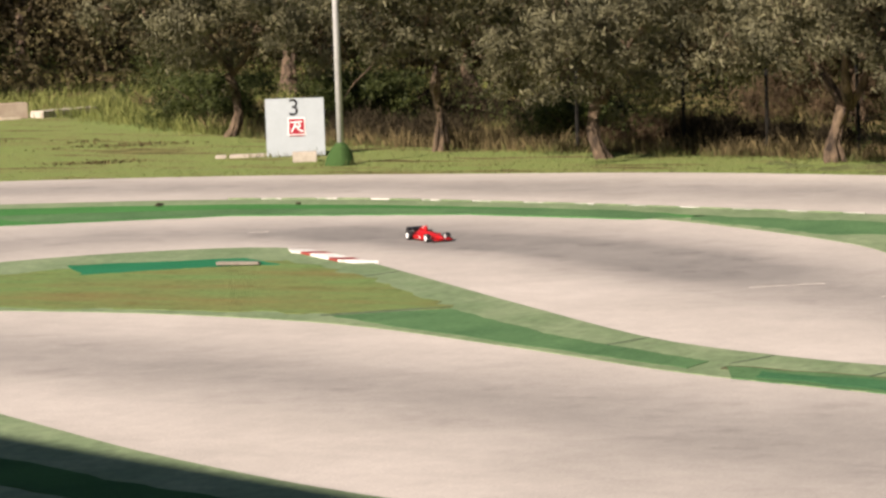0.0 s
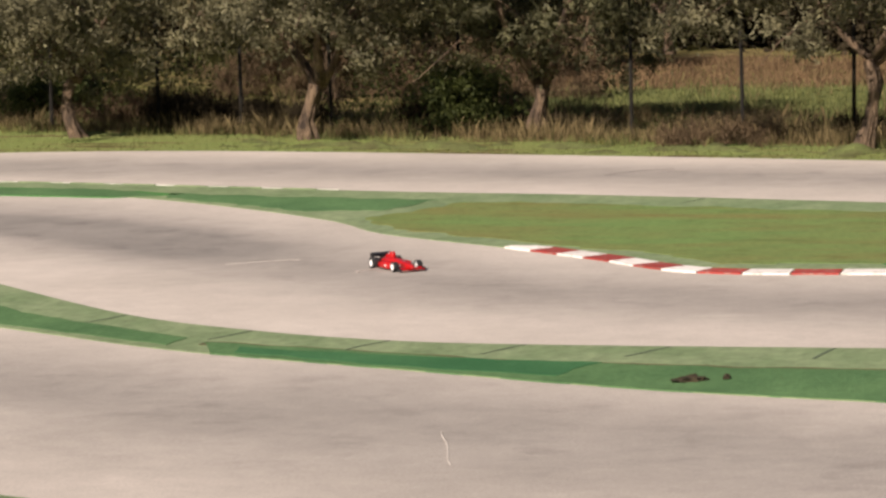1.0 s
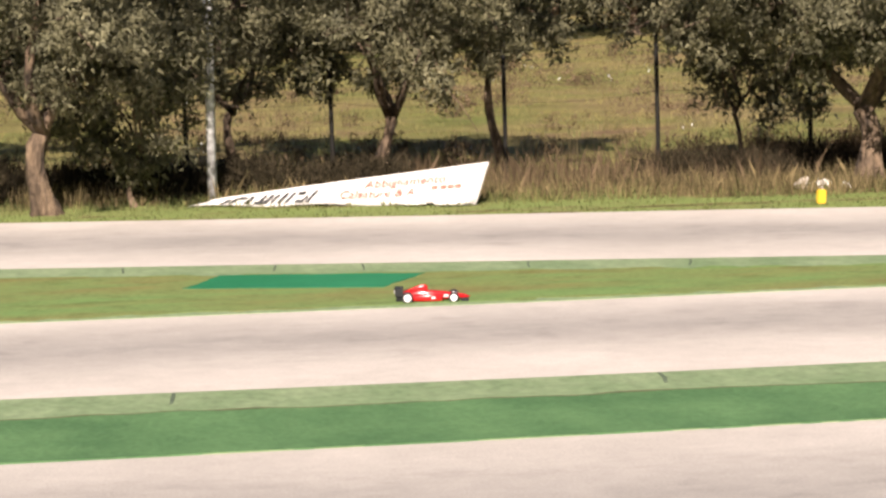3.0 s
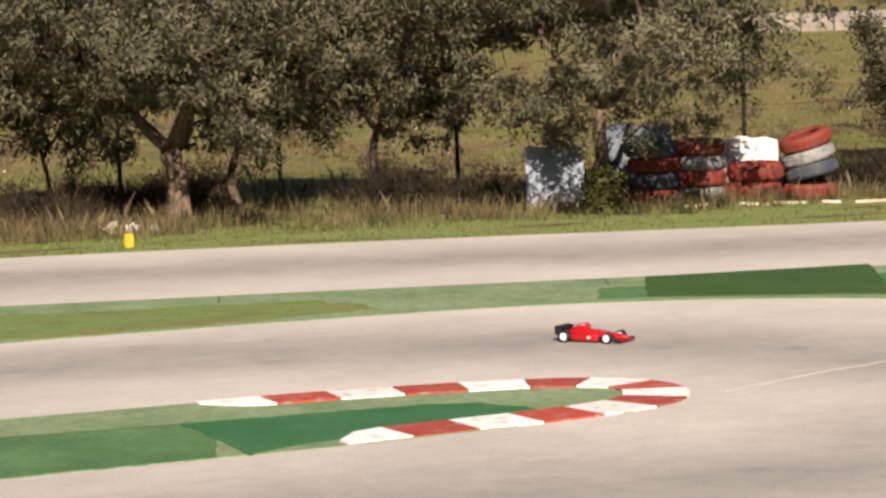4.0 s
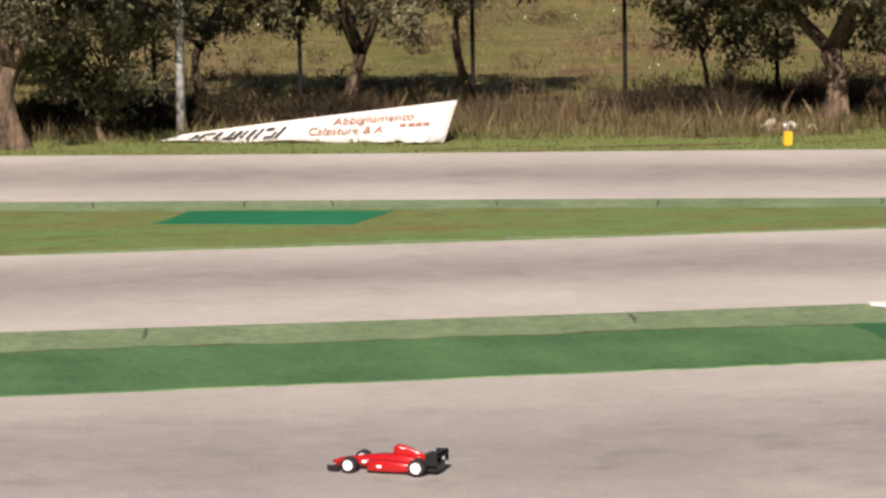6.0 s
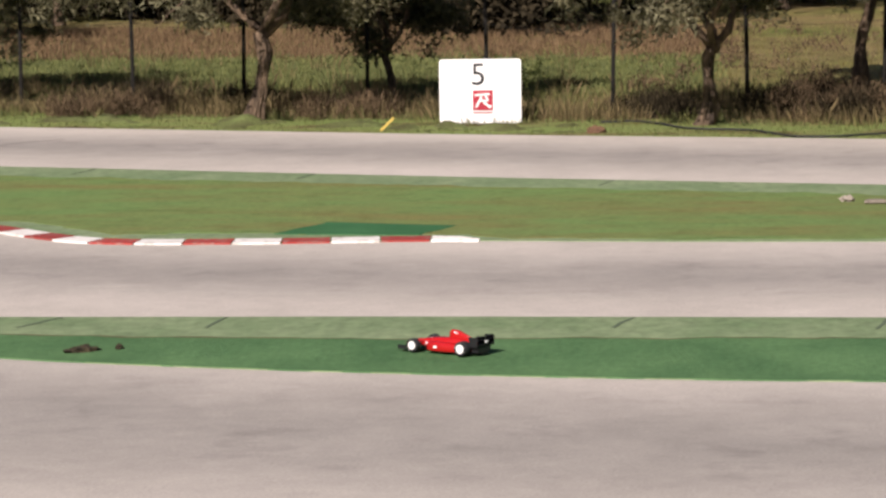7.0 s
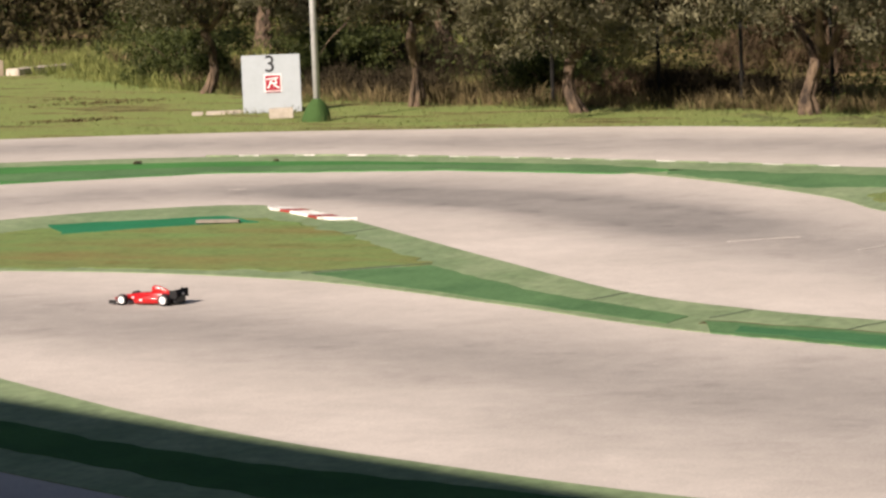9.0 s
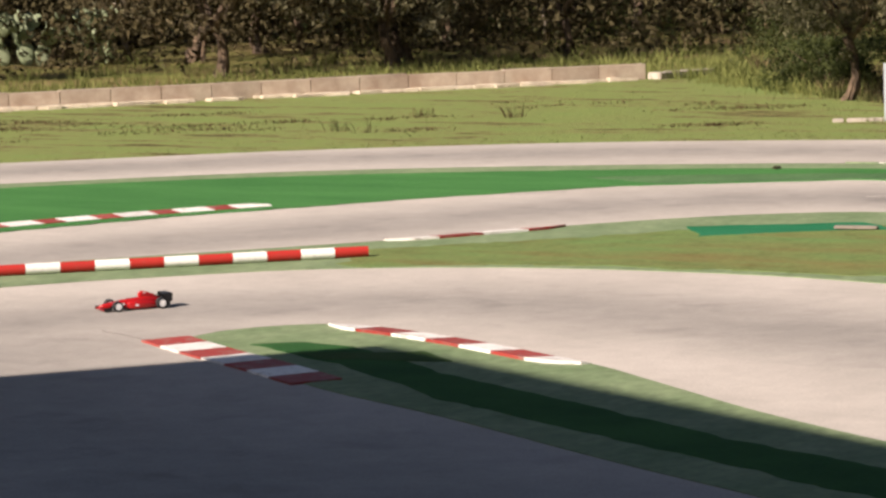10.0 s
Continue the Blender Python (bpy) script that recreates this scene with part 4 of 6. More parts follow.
def tyre(mat, label, m, r=0.28, h=0.165):
    ob = thing("tyre", label, "tyre", m, "stacked tyres of the crash barrier")
    prof = [(0.56, 0.10), (0.62, 0.0), (0.86, 0.0), (0.96, 0.10), (1.0, 0.26), (0.985, 0.5), (1.0, 0.74), (0.96, 0.90), (0.86, 1.0), (0.62, 1.0), (0.56, 0.90), (0.66, 0.75), (0.68, 0.25)]
    bm = bmesh.new()
    n = 28
    rings = []
    for k in range(n):
        t = 2 * math.pi * k / n
        dent = 1 + 0.02 * math.sin(3 * t + r * 90)
        rings.append([bm.verts.new((r * q * dent * math.cos(t), r * q * math.sin(t), h * z)) for q, z in prof])
    for k in range(n):
        a, b = rings[k], rings[(k + 1) % n]
        for j in range(len(prof)):
            bm.faces.new((a[j], b[j], b[(j + 1) % len(prof)], a[(j + 1) % len(prof)]))
    part("casing", bm, mat, ob, smooth=True)
    bm = bmesh.new()
    for k in range(n * 2):
        t = math.pi * k / n
        box(bm, (0.012, 0.016, h * 0.5), pose(r * 0.995 * math.cos(t), r * 0.995 * math.sin(t), h * 0.5, 0, 0, math.degrees(t) + 8 * (-1) ** k))
    part("tread", bm, mat, ob)
    return ob


def make_tyres():
    red, grey, dark = (M_TYRE_RED, "worn red-painted tyre in a stack"), (M_TYRE_GREY, "grey weathered tyre in a stack"), (M_TYRE_DARK, "dark blue-black tyre in a stack")
    cols = [((15.05, 33.75), (red, dark, red, dark)), ((15.58, 33.7), (grey, red, grey, red)), ((16.1, 33.45), (red, red)), ((16.6, 33.15), (red,))]
    rnd = random.Random(8)
    for (x, y), mats in cols:
        for i, (mt, lb) in enumerate(mats):
            r = 0.285 if len(mats) != 2 else 0.30
            h = 0.165 if len(mats) != 2 else 0.2
            tyre(mt, lb, pose(x + rnd.uniform(-0.025, 0.025), y + rnd.uniform(-0.02, 0.02), i * h, 0, 0, rnd.uniform(0, 90)), r, h - 0.004)
    for i, (mt, lb) in enumerate((dark, grey, red)):
        tyre(mt, lb.replace("in a stack", "tilted on a leaning stack"), pose(16.64 - 0.03 * i, 33.15, 0.215 + 0.165 * i, 0, 0, -26) @ pose(0, 0, 0, -5, -13 - 2 * i, 20 * i), 0.28, 0.155)
    for lb, mt, x, y, w, h, ang, lean in (("blue-grey sheet leaning behind the tree", M_SHEET, 14.06, 34.0, 0.62, 0.66, -14, -12), ("dark blue-grey sheet behind the tyre stacks", M_SHEET_DARK, 15.1, 34.3, 0.85, 0.82, -10, -8),
                                         ("white sheet behind the tyre stacks", M_CLOTH, 16.15, 34.05, 0.95, 0.62, -18, -10)):
        ob = thing("sheet", lb, "sheet", pose(x, y, 0, lean, 0, ang))
        bm = bmesh.new()
        bmesh.ops.create_grid(bm, x_segments=14, y_segments=10, size=0.5)
        for v in bm.verts:
            u, s = v.co.x * w, (v.co.y + 0.5) * h
            if s > h * 0.5:
                s += 0.07 * noise.noise(Vector((u * 5 + x, 0, 0)))
            v.co = Vector((u, 0.02 * noise.noise(Vector((u * 4, s * 4, x))), s))
        g = bmesh.ops.solidify(bm, geom=bm.faces[:], thickness=0.008)
        part("panel", bm, mt, ob)
    ob = thing("broken_slab", "broken pale strip lying before the tyres", "slab")
    for k in range(6):
        bm = bmesh.new()
        box(bm, (rnd.uniform(0.14, 0.42), rnd.uniform(0.04, 0.1), 0.03), Matrix.Translation((15.3 + 0.4 * k + rnd.uniform(-0.08, 0.08), 32.95 - 0.16 * k + rnd.uniform(-0.06, 0.06), 0.012)) @ pose(0, 0, 0, rnd.uniform(-6, 6), rnd.uniform(-4, 4), -22 + rnd.uniform(-16, 16)), 0.006)
        part("piece", bm, M_FOOTING, ob)


def make_low_wall():
    ob = tagged(new("wall_west"), "low wall of pale concrete blocks at the lawn's edge", "wall", kind="structure")
    a, b = Vector((-29.75, 47.25, 0)), Vector((-38.5, 36.2, 0))
    d = (b - a).normalized()
    n = 18
    ln = (b - a).length / n
    ang = math.degrees(math.atan2(d.y, d.x))
    rnd = random.Random(3)
    for k in range(n):
        bm = bmesh.new()
        h = 0.245 + rnd.uniform(-0.012, 0.012)
        box(bm, (ln - 0.005, 0.22, h + 0.1), pose(0, 0, h / 2 - 0.05), 0.006)
        o = part("block", bm, M_BLOCK, ob)
        o.matrix_basis = Matrix.Translation(a + d * (ln * (k + 0.5))) @ pose(0, 0, 0, 0, 0, ang + rnd.uniform(-0.4, 0.4))
    bm = bmesh.new()
    for k in range(150):
        s = rnd.uniform(0.02, 1) * (b - a).length
        box(bm, (rnd.uniform(0.15, 0.6), rnd.uniform(0.10, 0.30), rnd.uniform(0.035, 0.075)), Matrix.Translation(a + d * s + Vector((d.y, -d.x, 0)) * -rnd.uniform(0.13, 0.42)) @ pose(0, 0, 0.01, 0, 0, ang + rnd.uniform(-10, 10)), 0.01)
    part("footing", bm, M_FOOTING, ob, "crumbling pale footing")
    s = thing("slab", "pale concrete slab lying past the wall's end", "slab", pose(-29.35, 47.75, 0, 0, 0, 75))
    bm = bmesh.new()
    box(bm, (1.2, 0.3, 0.12), pose(0, 0, 0.04), 0.01)
    part("block", bm, M_CONCRETE, s)
    s = thing("block", "small pale concrete block before the grey board", "concrete block", pose(-20.15, 38.35, 0, 0, 0, 28))
    bm = bmesh.new()
    box(bm, (0.30, 0.14, 0.13), pose(0, 0, 0.06), 0.008)
    part("body", bm, M_CONCRETE, s)
    s = thing("slab", "narrow pale slab beside the grey board", "slab", pose(-21.32, 39.08, 0, 0, 0, 24))
    bm = bmesh.new()
    box(bm, (0.5, 0.12, 0.05), pose(0, 0, 0.015), 0.006)
    box(bm, (0.14, 0.1, 0.05), pose(-0.36, -0.02, 0.015, 0, 0, 8), 0.006)
    part("body", bm, M_CONCRETE, s)


def make_tube_barrier():
    ob = thing("tube_barrier", "red and white banded plastic pipe lying on the island", "barrier")
    a, b = Vector((-17.66, 23.55, 0.052)), Vector((-21.4, 19.55, 0.052))
    d = (b - a).normalized()
    n = 19
    ln = (b - a).length / n
    for k in range(n):
        bm = bmesh.new()
        p0, p1 = a + d * (ln * k + 0.001), a + d * (ln * (k + 1) - 0.001)
        m = 6
        pts = [p0.lerp(p1, i / m) for i in range(m + 1)]
        tube(bm, pts, [0.046] * (m + 1), 20)
        part("band", bm, M_TUBERED if k % 2 == 0 else M_TUBEWHITE, ob)


def lump(name, label, cat, mat, x, y, size, seed, z=0.03):
    ob = thing(name, label, cat, pose(x, y, z, 0, 0, seed * 37))
    bm = bmesh.new()
    bmesh.ops.create_icosphere(bm, subdivisions=3, radius=1)
    for v in bm.verts:
        k = 1 + 0.5 * noise.noise(v.co * 2.2 + Vector((seed, 0, 0))) + 0.2 * noise.noise(v.co * 6)
        v.co = Vector((v.co.x * size[0] * k, v.co.y * size[1] * k, max(v.co.z, -0.3) * size[2] * k))
    part("body", bm, mat, ob, smooth=False)
    return ob


def make_litter():
    c = lump("clod", "dark dried clod of earth and leaves on the turf", "clod", M_CLOD, -4.62, 19.92, (0.105, 0.05, 0.03), 1, 0.015)
    lump("clod", "small dark clod on the turf", "clod", M_CLOD, -4.42, 20.02, (0.03, 0.02, 0.02), 2, 0.02)
    for x, y, s in ((-18.7, 32.25, 0.045), (-17.2, 32.55, 0.03)):
        lump("clod", "dark clump on the green island", "clod", M_CLOD, x, y, (s, s, s * 0.6), int(s * 100), 0.015)
    for x, y, s in ((-0.2, 28.12, 0.075), (-0.02, 27.93, 0.05)):
        lump("stone", "pale broken stone on the island grass", "stone", M_STONE, x, y, (s, s * 0.8, s * 0.45), int(s * 300), 0.02)
    for x, y, w, dpt, ang in ((0.03, 27.92, 0.15, 0.1, 10), (0.42, 27.7, 0.30, 0.09, -14), (-14.75, 26.75, 0.38, 0.09, 20)):
        ob = thing("slab", "flat broken grey slab lying on the grass", "slab", pose(x, y, 0.03, 1, 1, ang))
        bm = bmesh.new()
        box(bm, (w, dpt, 0.025), None, 0.006)
        part("piece", bm, M_STONE, ob)
    ob = thing("marker", "small yellow plastic strip leaning on the verge", "marker", pose(-4.93, 35.1, 0.0, 0, 46, 10))
    bm = bmesh.new()
    box(bm, (0.024, 0.012, 0.19), pose(0, 0, 0.09), 0.003)
    part("strip", bm, M_YELLOW_PALE, ob)
    ob = thing("marker", "yellow plastic box on the verge", "box", pose(9.03, 32.6, 0.0, 0, 3, 12))
    bm = bmesh.new()
    box(bm, (0.085, 0.06, 0.14), pose(0, 0, 0.065), 0.01)
    part("body", bm, M_YELLOW, ob)
    for k, (x, y, s) in enumerate(((9.3, 34.25, 0.13), (9.5, 34.2, 0.11), (9.72, 34.15, 0.07), (21.0, 32.0, 0.10))):
        lump("rubble", "pale crumpled rubbish heaped in the weeds", "rubbish", M_WHITE if k != 0 else M_CONCRETE, x, y, (s, s * 0.7, s * 0.6), 11 + k, 0.03)
    lump("clod", "rusty brown earth clod on the verge", "clod", two_tone("rusty_earth", (0.085, 0.045, 0.025), (0.15, 0.085, 0.045), 9, 40), -2.72, 34.75, (0.1, 0.06, 0.06), 5, 0.0)


def make_far_wall():
    ob = tagged(new("wall_far"), "dry stone field wall with dark stakes on top", "wall", kind="structure")
    rnd = random.Random(5)
    for pts in ([(36, 82), (40, 80.5), (44, 79.2), (48, 78.4), (53, 77.6), (60, 76.5)],):
        bm = bmesh.new()
        prev = None
        for x, y in [(q.x, q.y) for q in smooth_line(pts, 0.8)]:
            h = 0.45 + 0.05 * noise.noise(Vector((x * 2, y, 0)))
            box(bm, (0.83, 0.4, h + 0.1), pose(x, y, h / 2 - 0.05, 0, 0, -14), 0.03)
        part("stonework", bm, M_STONE, ob)
        bm = bmesh.new()
        for q in smooth_line(pts, 0.45):
            box(bm, (0.14, 0.14, 0.14), pose(q.x, q.y - 0.05, 0.5, 0, 0, rnd.uniform(0, 60)), 0.02)
        part("stakes", bm, M_POST, ob)


def make_stand():
    """The plain building behind, whose edge shades the near track."""
    s = 9.0 / math.tan(radians(SUN_EL))
    k = math.hypot(*SUN_WAY)
    c = Vector((-14.08 - s * SUN_WAY[0] / k, 18.9 - s * SUN_WAY[1] / k))
    d, side = Vector((0.908, -0.42)), Vector((0.564, 0.826))
    foot = [c, c + d * 44, c + d * 44 - side * 7, c - side * 7]
    bm = bmesh.new()
    lo = [bm.verts.new((q.x, q.y, -0.1)) for q in foot]
    hi = [bm.verts.new((q.x, q.y, 9.0)) for q in foot]
    bm.faces.new(hi)
    bm.faces.new(lo[::-1])
    for i in range(4):
        bm.faces.new((lo[i], lo[i - 1], hi[i - 1], hi[i]))
    ob = part("wall_south", bm, M_PLASTER)
    tagged(ob, "plain plastered grandstand wall behind the viewer", "wall", kind="structure")


make_boards()
make_poles()
make_fence()
make_banner()
make_wedge()
make_tyres()
make_low_wall()
make_tube_barrier()
make_litter()
make_far_wall()
make_stand()


def make_hose():
    ob = thing("hose", "thin black hose lying in waves along the verge", "hose")
    bm = bmesh.new()
    line = smooth_line([(-2.76, 35.84), (-2.41, 35.89), (-2.10, 35.53), (-1.79, 35.00), (-1.44, 34.89), (-1.16, 34.75), (-0.74, 34.09), (-0.34, 34.02), (-0.04, 34.22), (0.36, 34.39)], 0.08)
    tube(bm, [(q.x, q.y + 0.02 * noise.noise(Vector((q.x * 3, 0, 0))), 0.014 + 0.01 * noise.noise(Vector((q.x * 2, 4, 0)))) for q in line], [0.011] * len(line), 7)
    part("pipe", bm, M_RUBBER, ob, smooth=True)


make_hose()


# ---- trees and weeds ----
def leaf_cloud(rng, centres, spread, count, length, width, droop=0.0):
    """Small pointed leaves scattered round the given twig ends: vertices and faces."""
    n = len(centres) * count
    c = np.repeat(centres, count, axis=0)
    sp = np.repeat(np.asarray(spread)[:, None] if np.ndim(spread) else np.full((len(centres), 1), spread), count, axis=0)
    p = c + rng.normal(0, 1, (n, 3)) * sp * np.array([1, 1, 0.8])
    w = rng.normal(0, 1, (n, 3)) + np.array([0, 0, -droop])
    w /= np.linalg.norm(w, axis=1, keepdims=True)
    s = np.cross(w, rng.normal(0, 1, (n, 3)))
    s /= np.linalg.norm(s, axis=1, keepdims=True)
    up = np.cross(w, s)
    ln = length * rng.uniform(0.6, 1.3, (n, 1))
    wd = width * rng.uniform(0.7, 1.3, (n, 1))
    b = p + s * wd * 0.5 + up * wd * 0.15
    d = p - s * wd * 0.5
    e = p + w * ln
    v = np.stack([b, e, d], 1).reshape(-1, 3)
    f = np.arange(n * 3).reshape(-1, 3)
    return v, f


def make_olive(seed, height=4.2, spread=2.0, trunk_r=0.17, fork=1.0, leaves=11000, low=0.85, lean=0.0, leaf=M_LEAF, size=(0.08, 0.03), clumps=420, boughs=46):
    """An olive tree: a gnarled forked trunk, limbs and a ragged crown with gaps."""
    rng = np.random.default_rng(seed)
    rnd = random.Random(seed)
    ob = thing("olive_tree", "gnarled olive tree with a ragged grey-green crown", "tree")
    bm = bmesh.new()
    lx, ly = math.sin(radians(lean)), rnd.uniform(-0.1, 0.1)
    base = []
    n = 9
    for i in range(n + 1):
        t = i / n
        base.append((lx * fork * t + 0.06 * math.sin(5 * t + seed), ly * t + 0.05 * math.sin(4 * t + 2 * seed), -0.1 + (fork + 0.1) * t))
    radii = [trunk_r * (1.55 - 0.75 * min(1, 2.6 * i / n) - 0.12 * i / n) for i in range(n + 1)]
    tube(bm, base, radii, 18, 0.75)
    for j in range(5):
        a0 = 2 * math.pi * j / 5 + seed
        d0 = Vector((math.cos(a0), math.sin(a0), 0))
        b0, b1 = Vector(base[0]), Vector(base[4])
        tube(bm, [b0 + d0 * trunk_r * 1.9 + Vector((0, 0, 0.03)), b0.lerp(b1, 0.35) + d0 * trunk_r * 0.95, b1 + d0 * trunk_r * 0.5, Vector(base[7]) + d0 * trunk_r * 0.35], [trunk_r * 0.28, trunk_r * 0.42, trunk_r * 0.4, trunk_r * 0.2], 7, 0.5)
    tips = []
    top = Vector(base[-1])
    k = rnd.choice((3, 4))
    for j in range(k):
        ang = 2 * math.pi * (j + rnd.uniform(-0.25, 0.25)) / k + seed
        reach = spread * rnd.uniform(0.45, 0.7)
        rise = (height - fork) * rnd.uniform(0.5, 0.75)
        pts, rr = [], []
        m = 8
        for i in range(m + 1):
            t = i / m
            out = reach * (t ** 0.8)
            pts.append(top + Vector((math.cos(ang + 0.5 * math.sin(3 * t)) * out, math.sin(ang + 0.5 * math.sin(3 * t)) * out, rise * t - 0.02)) + Vector((0.05 * math.sin(9 * t + j), 0.05 * math.cos(8 * t), 0)))
            rr.append(trunk_r * 0.55 * (1 - 0.8 * t) * (1 + 0.16 * math.sin(11 * t + j)))
        tube(bm, pts, rr, 9, 0.5)
        for q in range(5):
            t0 = rnd.choice((3, 4, 5, 6, 7))
            s = pts[t0]
            a2 = ang + rnd.uniform(-1.4, 1.4)
            ln = spread * rnd.uniform(0.4, 0.75)
            tip = s + Vector((math.cos(a2) * ln, math.sin(a2) * ln, rnd.uniform(-0.5, 0.7)))
            mid = s.lerp(tip, 0.5) + Vector((0, 0, rnd.uniform(0.05, 0.3)))
            tube(bm, [s, mid, tip], [rr[t0] * 0.5, rr[t0] * 0.3, 0.006], 5, 0.2)
            tips += [mid, tip]
        tips.append(pts[-1])
    # small bare twigs
    for _ in range(26):
        s = Vector(rnd.choice(tips))
        e = s + Vector((rnd.uniform(-0.5, 0.5), rnd.uniform(-0.5, 0.5), rnd.uniform(-0.5, 0.35)))
        tube(bm, [s, s.lerp(e, 0.5) + Vector((0, 0, 0.05)), e], [0.012, 0.008, 0.003], 4)
    part("trunk", bm, M_BARK, ob, smooth=True)
    # the crown: boughs, each a drooping bunch of leafy twigs
    cz = (low + height) / 2 + 0.2
    half = np.array([spread, spread, (height - low) / 2])
    heads = []
    while len(heads) < boughs:
        q = rng.normal(0, 1, 3)
        q /= np.linalg.norm(q)
        q = q * (rng.uniform(0.55, 1.0) ** 0.6 if rng.uniform() < 0.7 else rng.uniform(0.2, 0.7)) * half
        q *= 1 + 0.3 * noise.noise(Vector(q.tolist()) * 0.9 + Vector((seed, 0, 0)))
        if noise.noise(Vector(q.tolist()) * 0.9 + Vector((0, seed, 3))) < -0.22:
            continue
        q[2] += cz
        if q[2] < low * rng.uniform(0.75, 1.2):
            continue
        heads.append(q + np.array([lx * fork, 0, 0]))
    heads = np.array(heads + [list(t) for t in tips if t.z > low + 0.1])
    per = max(3, clumps // len(heads))
    hd = np.repeat(heads, per, axis=0)
    big = np.repeat(rng.uniform(0.12, 0.27, len(heads)), per)[:, None] * min(1.0, spread / 1.6)
    cs = hd + rng.normal(0, 1, hd.shape) * big * np.array([1.1, 1.1, 0.8])
    cs[:, 2] -= 0.3 * big[:, 0] * np.abs(rng.normal(0, 1, len(cs)))
    count = max(6, leaves // len(cs))
    v, f = leaf_cloud(rng, cs, rng.uniform(0.05, 0.12, len(cs)) * (size[0] / 0.08) ** 0.5, count, size[0], size[1], 0.5)
    # leaves turn outwards from their bough
    p = v.reshape(-1, 3, 3)
    mid = p.mean(1)
    out = mid - np.repeat(hd, count, axis=0)
    out /= np.linalg.norm(out, axis=1, keepdims=True) + 1e-6
    far = (mid - np.array([lx * fork, 0, cz])) / half
    far /= np.linalg.norm(far, axis=1, keepdims=True) + 1e-6
    nrm = 0.75 * out + 0.45 * far + rng.normal(0, 0.38, out.shape) + np.array([0, 0, 0.15])
    nrm /= np.linalg.norm(nrm, axis=1, keepdims=True)
    flip = (np.cross(p[:, 1] - p[:, 0], p[:, 2] - p[:, 0]) * nrm).sum(1) < 0
    f[flip] = f[flip][:, ::-1]
    cloud("crown", v.tolist(), f.tolist(), leaf, ob, normals=np.repeat(nrm, 3, axis=0).tolist())
    return ob


def make_trees():
    front = [  # x, y, height, spread, trunk radius, fork, leaves, low, lean, leaf, boughs
        (-23.62, 42.85, 3.9, 1.8, 0.07, 0.9, 36000, 0.55, 6, M_LEAF, 44), (-19.2, 40.1, 3.8, 1.7, 0.065, 1.1, 36000, 1.2, 9, M_LEAF, 42), (-16.42, 38.9, 3.8, 1.9, 0.085, 0.7, 38000, 0.55, -6, M_LEAF, 44),
        (-13.3, 38.4, 3.8, 1.8, 0.10, 0.65, 38000, 0.55, 4, M_LEAF, 44), (-10.62, 38.8, 3.4, 1.5, 0.115, 0.6, 32000, 0.6, -4, M_LEAF_DARK, 34), (-6.45, 36.6, 3.4, 1.75, 0.085, 0.95, 34000, 0.72, 3, M_LEAF, 36),
        (-5.35, 38.5, 3.0, 1.1, 0.05, 0.6, 22000, 0.3, 4, M_LEAF_DARK, 26), (-1.72, 35.6, 3.5, 1.75, 0.075, 0.8, 34000, 0.85, 12, M_LEAF, 36), (1.65, 34.4, 3.9, 1.55, 0.12, 0.8, 38000, 0.66, 0, M_LEAF, 44),
        (2.6, 34.95, 2.7, 0.8, 0.03, 0.5, 20000, 0.2, 0, M_LEAF, 26), (5.52, 37.4, 3.9, 1.95, 0.085, 0.7, 42000, 0.62, -2, M_LEAF, 50), (10.15, 34.6, 4.0, 1.8, 0.13, 0.8, 40000, 0.8, -9, M_LEAF, 40),
        (9.15, 36.6, 2.9, 1.05, 0.03, 0.7, 22000, 0.5, 5, M_LEAF, 28), (14.15, 33.05, 3.7, 2.05, 0.085, 1.1, 44000, 0.62, 4, M_LEAF, 48), (12.75, 36.1, 3.3, 1.5, 0.06, 0.8, 30000, 0.5, 4, M_LEAF, 34), (11.2, 36.2, 3.2, 1.3, 0.05, 0.7, 26000, 0.35, 4, M_LEAF_DARK, 30),
        (20.0, 37.2, 1.9, 0.62, 0.03, 0.4, 12000, 0.42, 0, M_LEAF, 18), (22.75, 39.19, 3.9, 1.35, 0.07, 1.3, 26000, 1.45, 4, M_LEAF, 30), (23.9, 39.4, 4.1, 1.8, 0.12, 1.35, 34000, 1.5, 27, M_LEAF, 40),
        (26.7, 39.5, 3.8, 2.0, 0.09, 0.9, 38000, 0.5, 8, M_LEAF, 36),
        (3.95, 38.9, 3.5, 1.7, 0.06, 0.7, 34000, 0.5, 4, M_LEAF, 38), (7.0, 38.7, 3.4, 1.4, 0.05, 1.2, 28000, 0.95, -5, M_LEAF, 32), (-0.1, 39.4, 3.6, 1.6, 0.07, 1.4, 28000, 1.5, 5, M_LEAF, 32),
    ]
    for i, (x, y, h, sp, r, fk, lv, lo, ln, lf, bo) in enumerate(front):
        make_olive(31 + i, h, sp, r, fk, lv, lo, ln, lf, boughs=bo).matrix_basis = pose(x, y, -0.02)
    spots = [(0, q[0], q[1]) for q in front]
    kinds = [
        make_olive(6, 3.9, 2.1, 0.10, 0.8, 6500, 0.45, 5, M_LEAF_DARK, (0.13, 0.06), 150, 40),
        make_olive(7, 4.2, 2.2, 0.12, 0.9, 6500, 0.5, -8, M_LEAF, (0.13, 0.06), 150, 40),
        make_olive(8, 3.6, 1.9, 0.09, 0.7, 6500, 0.35, 8, M_BROWNLEAF, (0.13, 0.06), 150, 36),
    ]
    rnd = random.Random(12)
    # rows of the grove behind: thick to the west, open to the east
    back = []
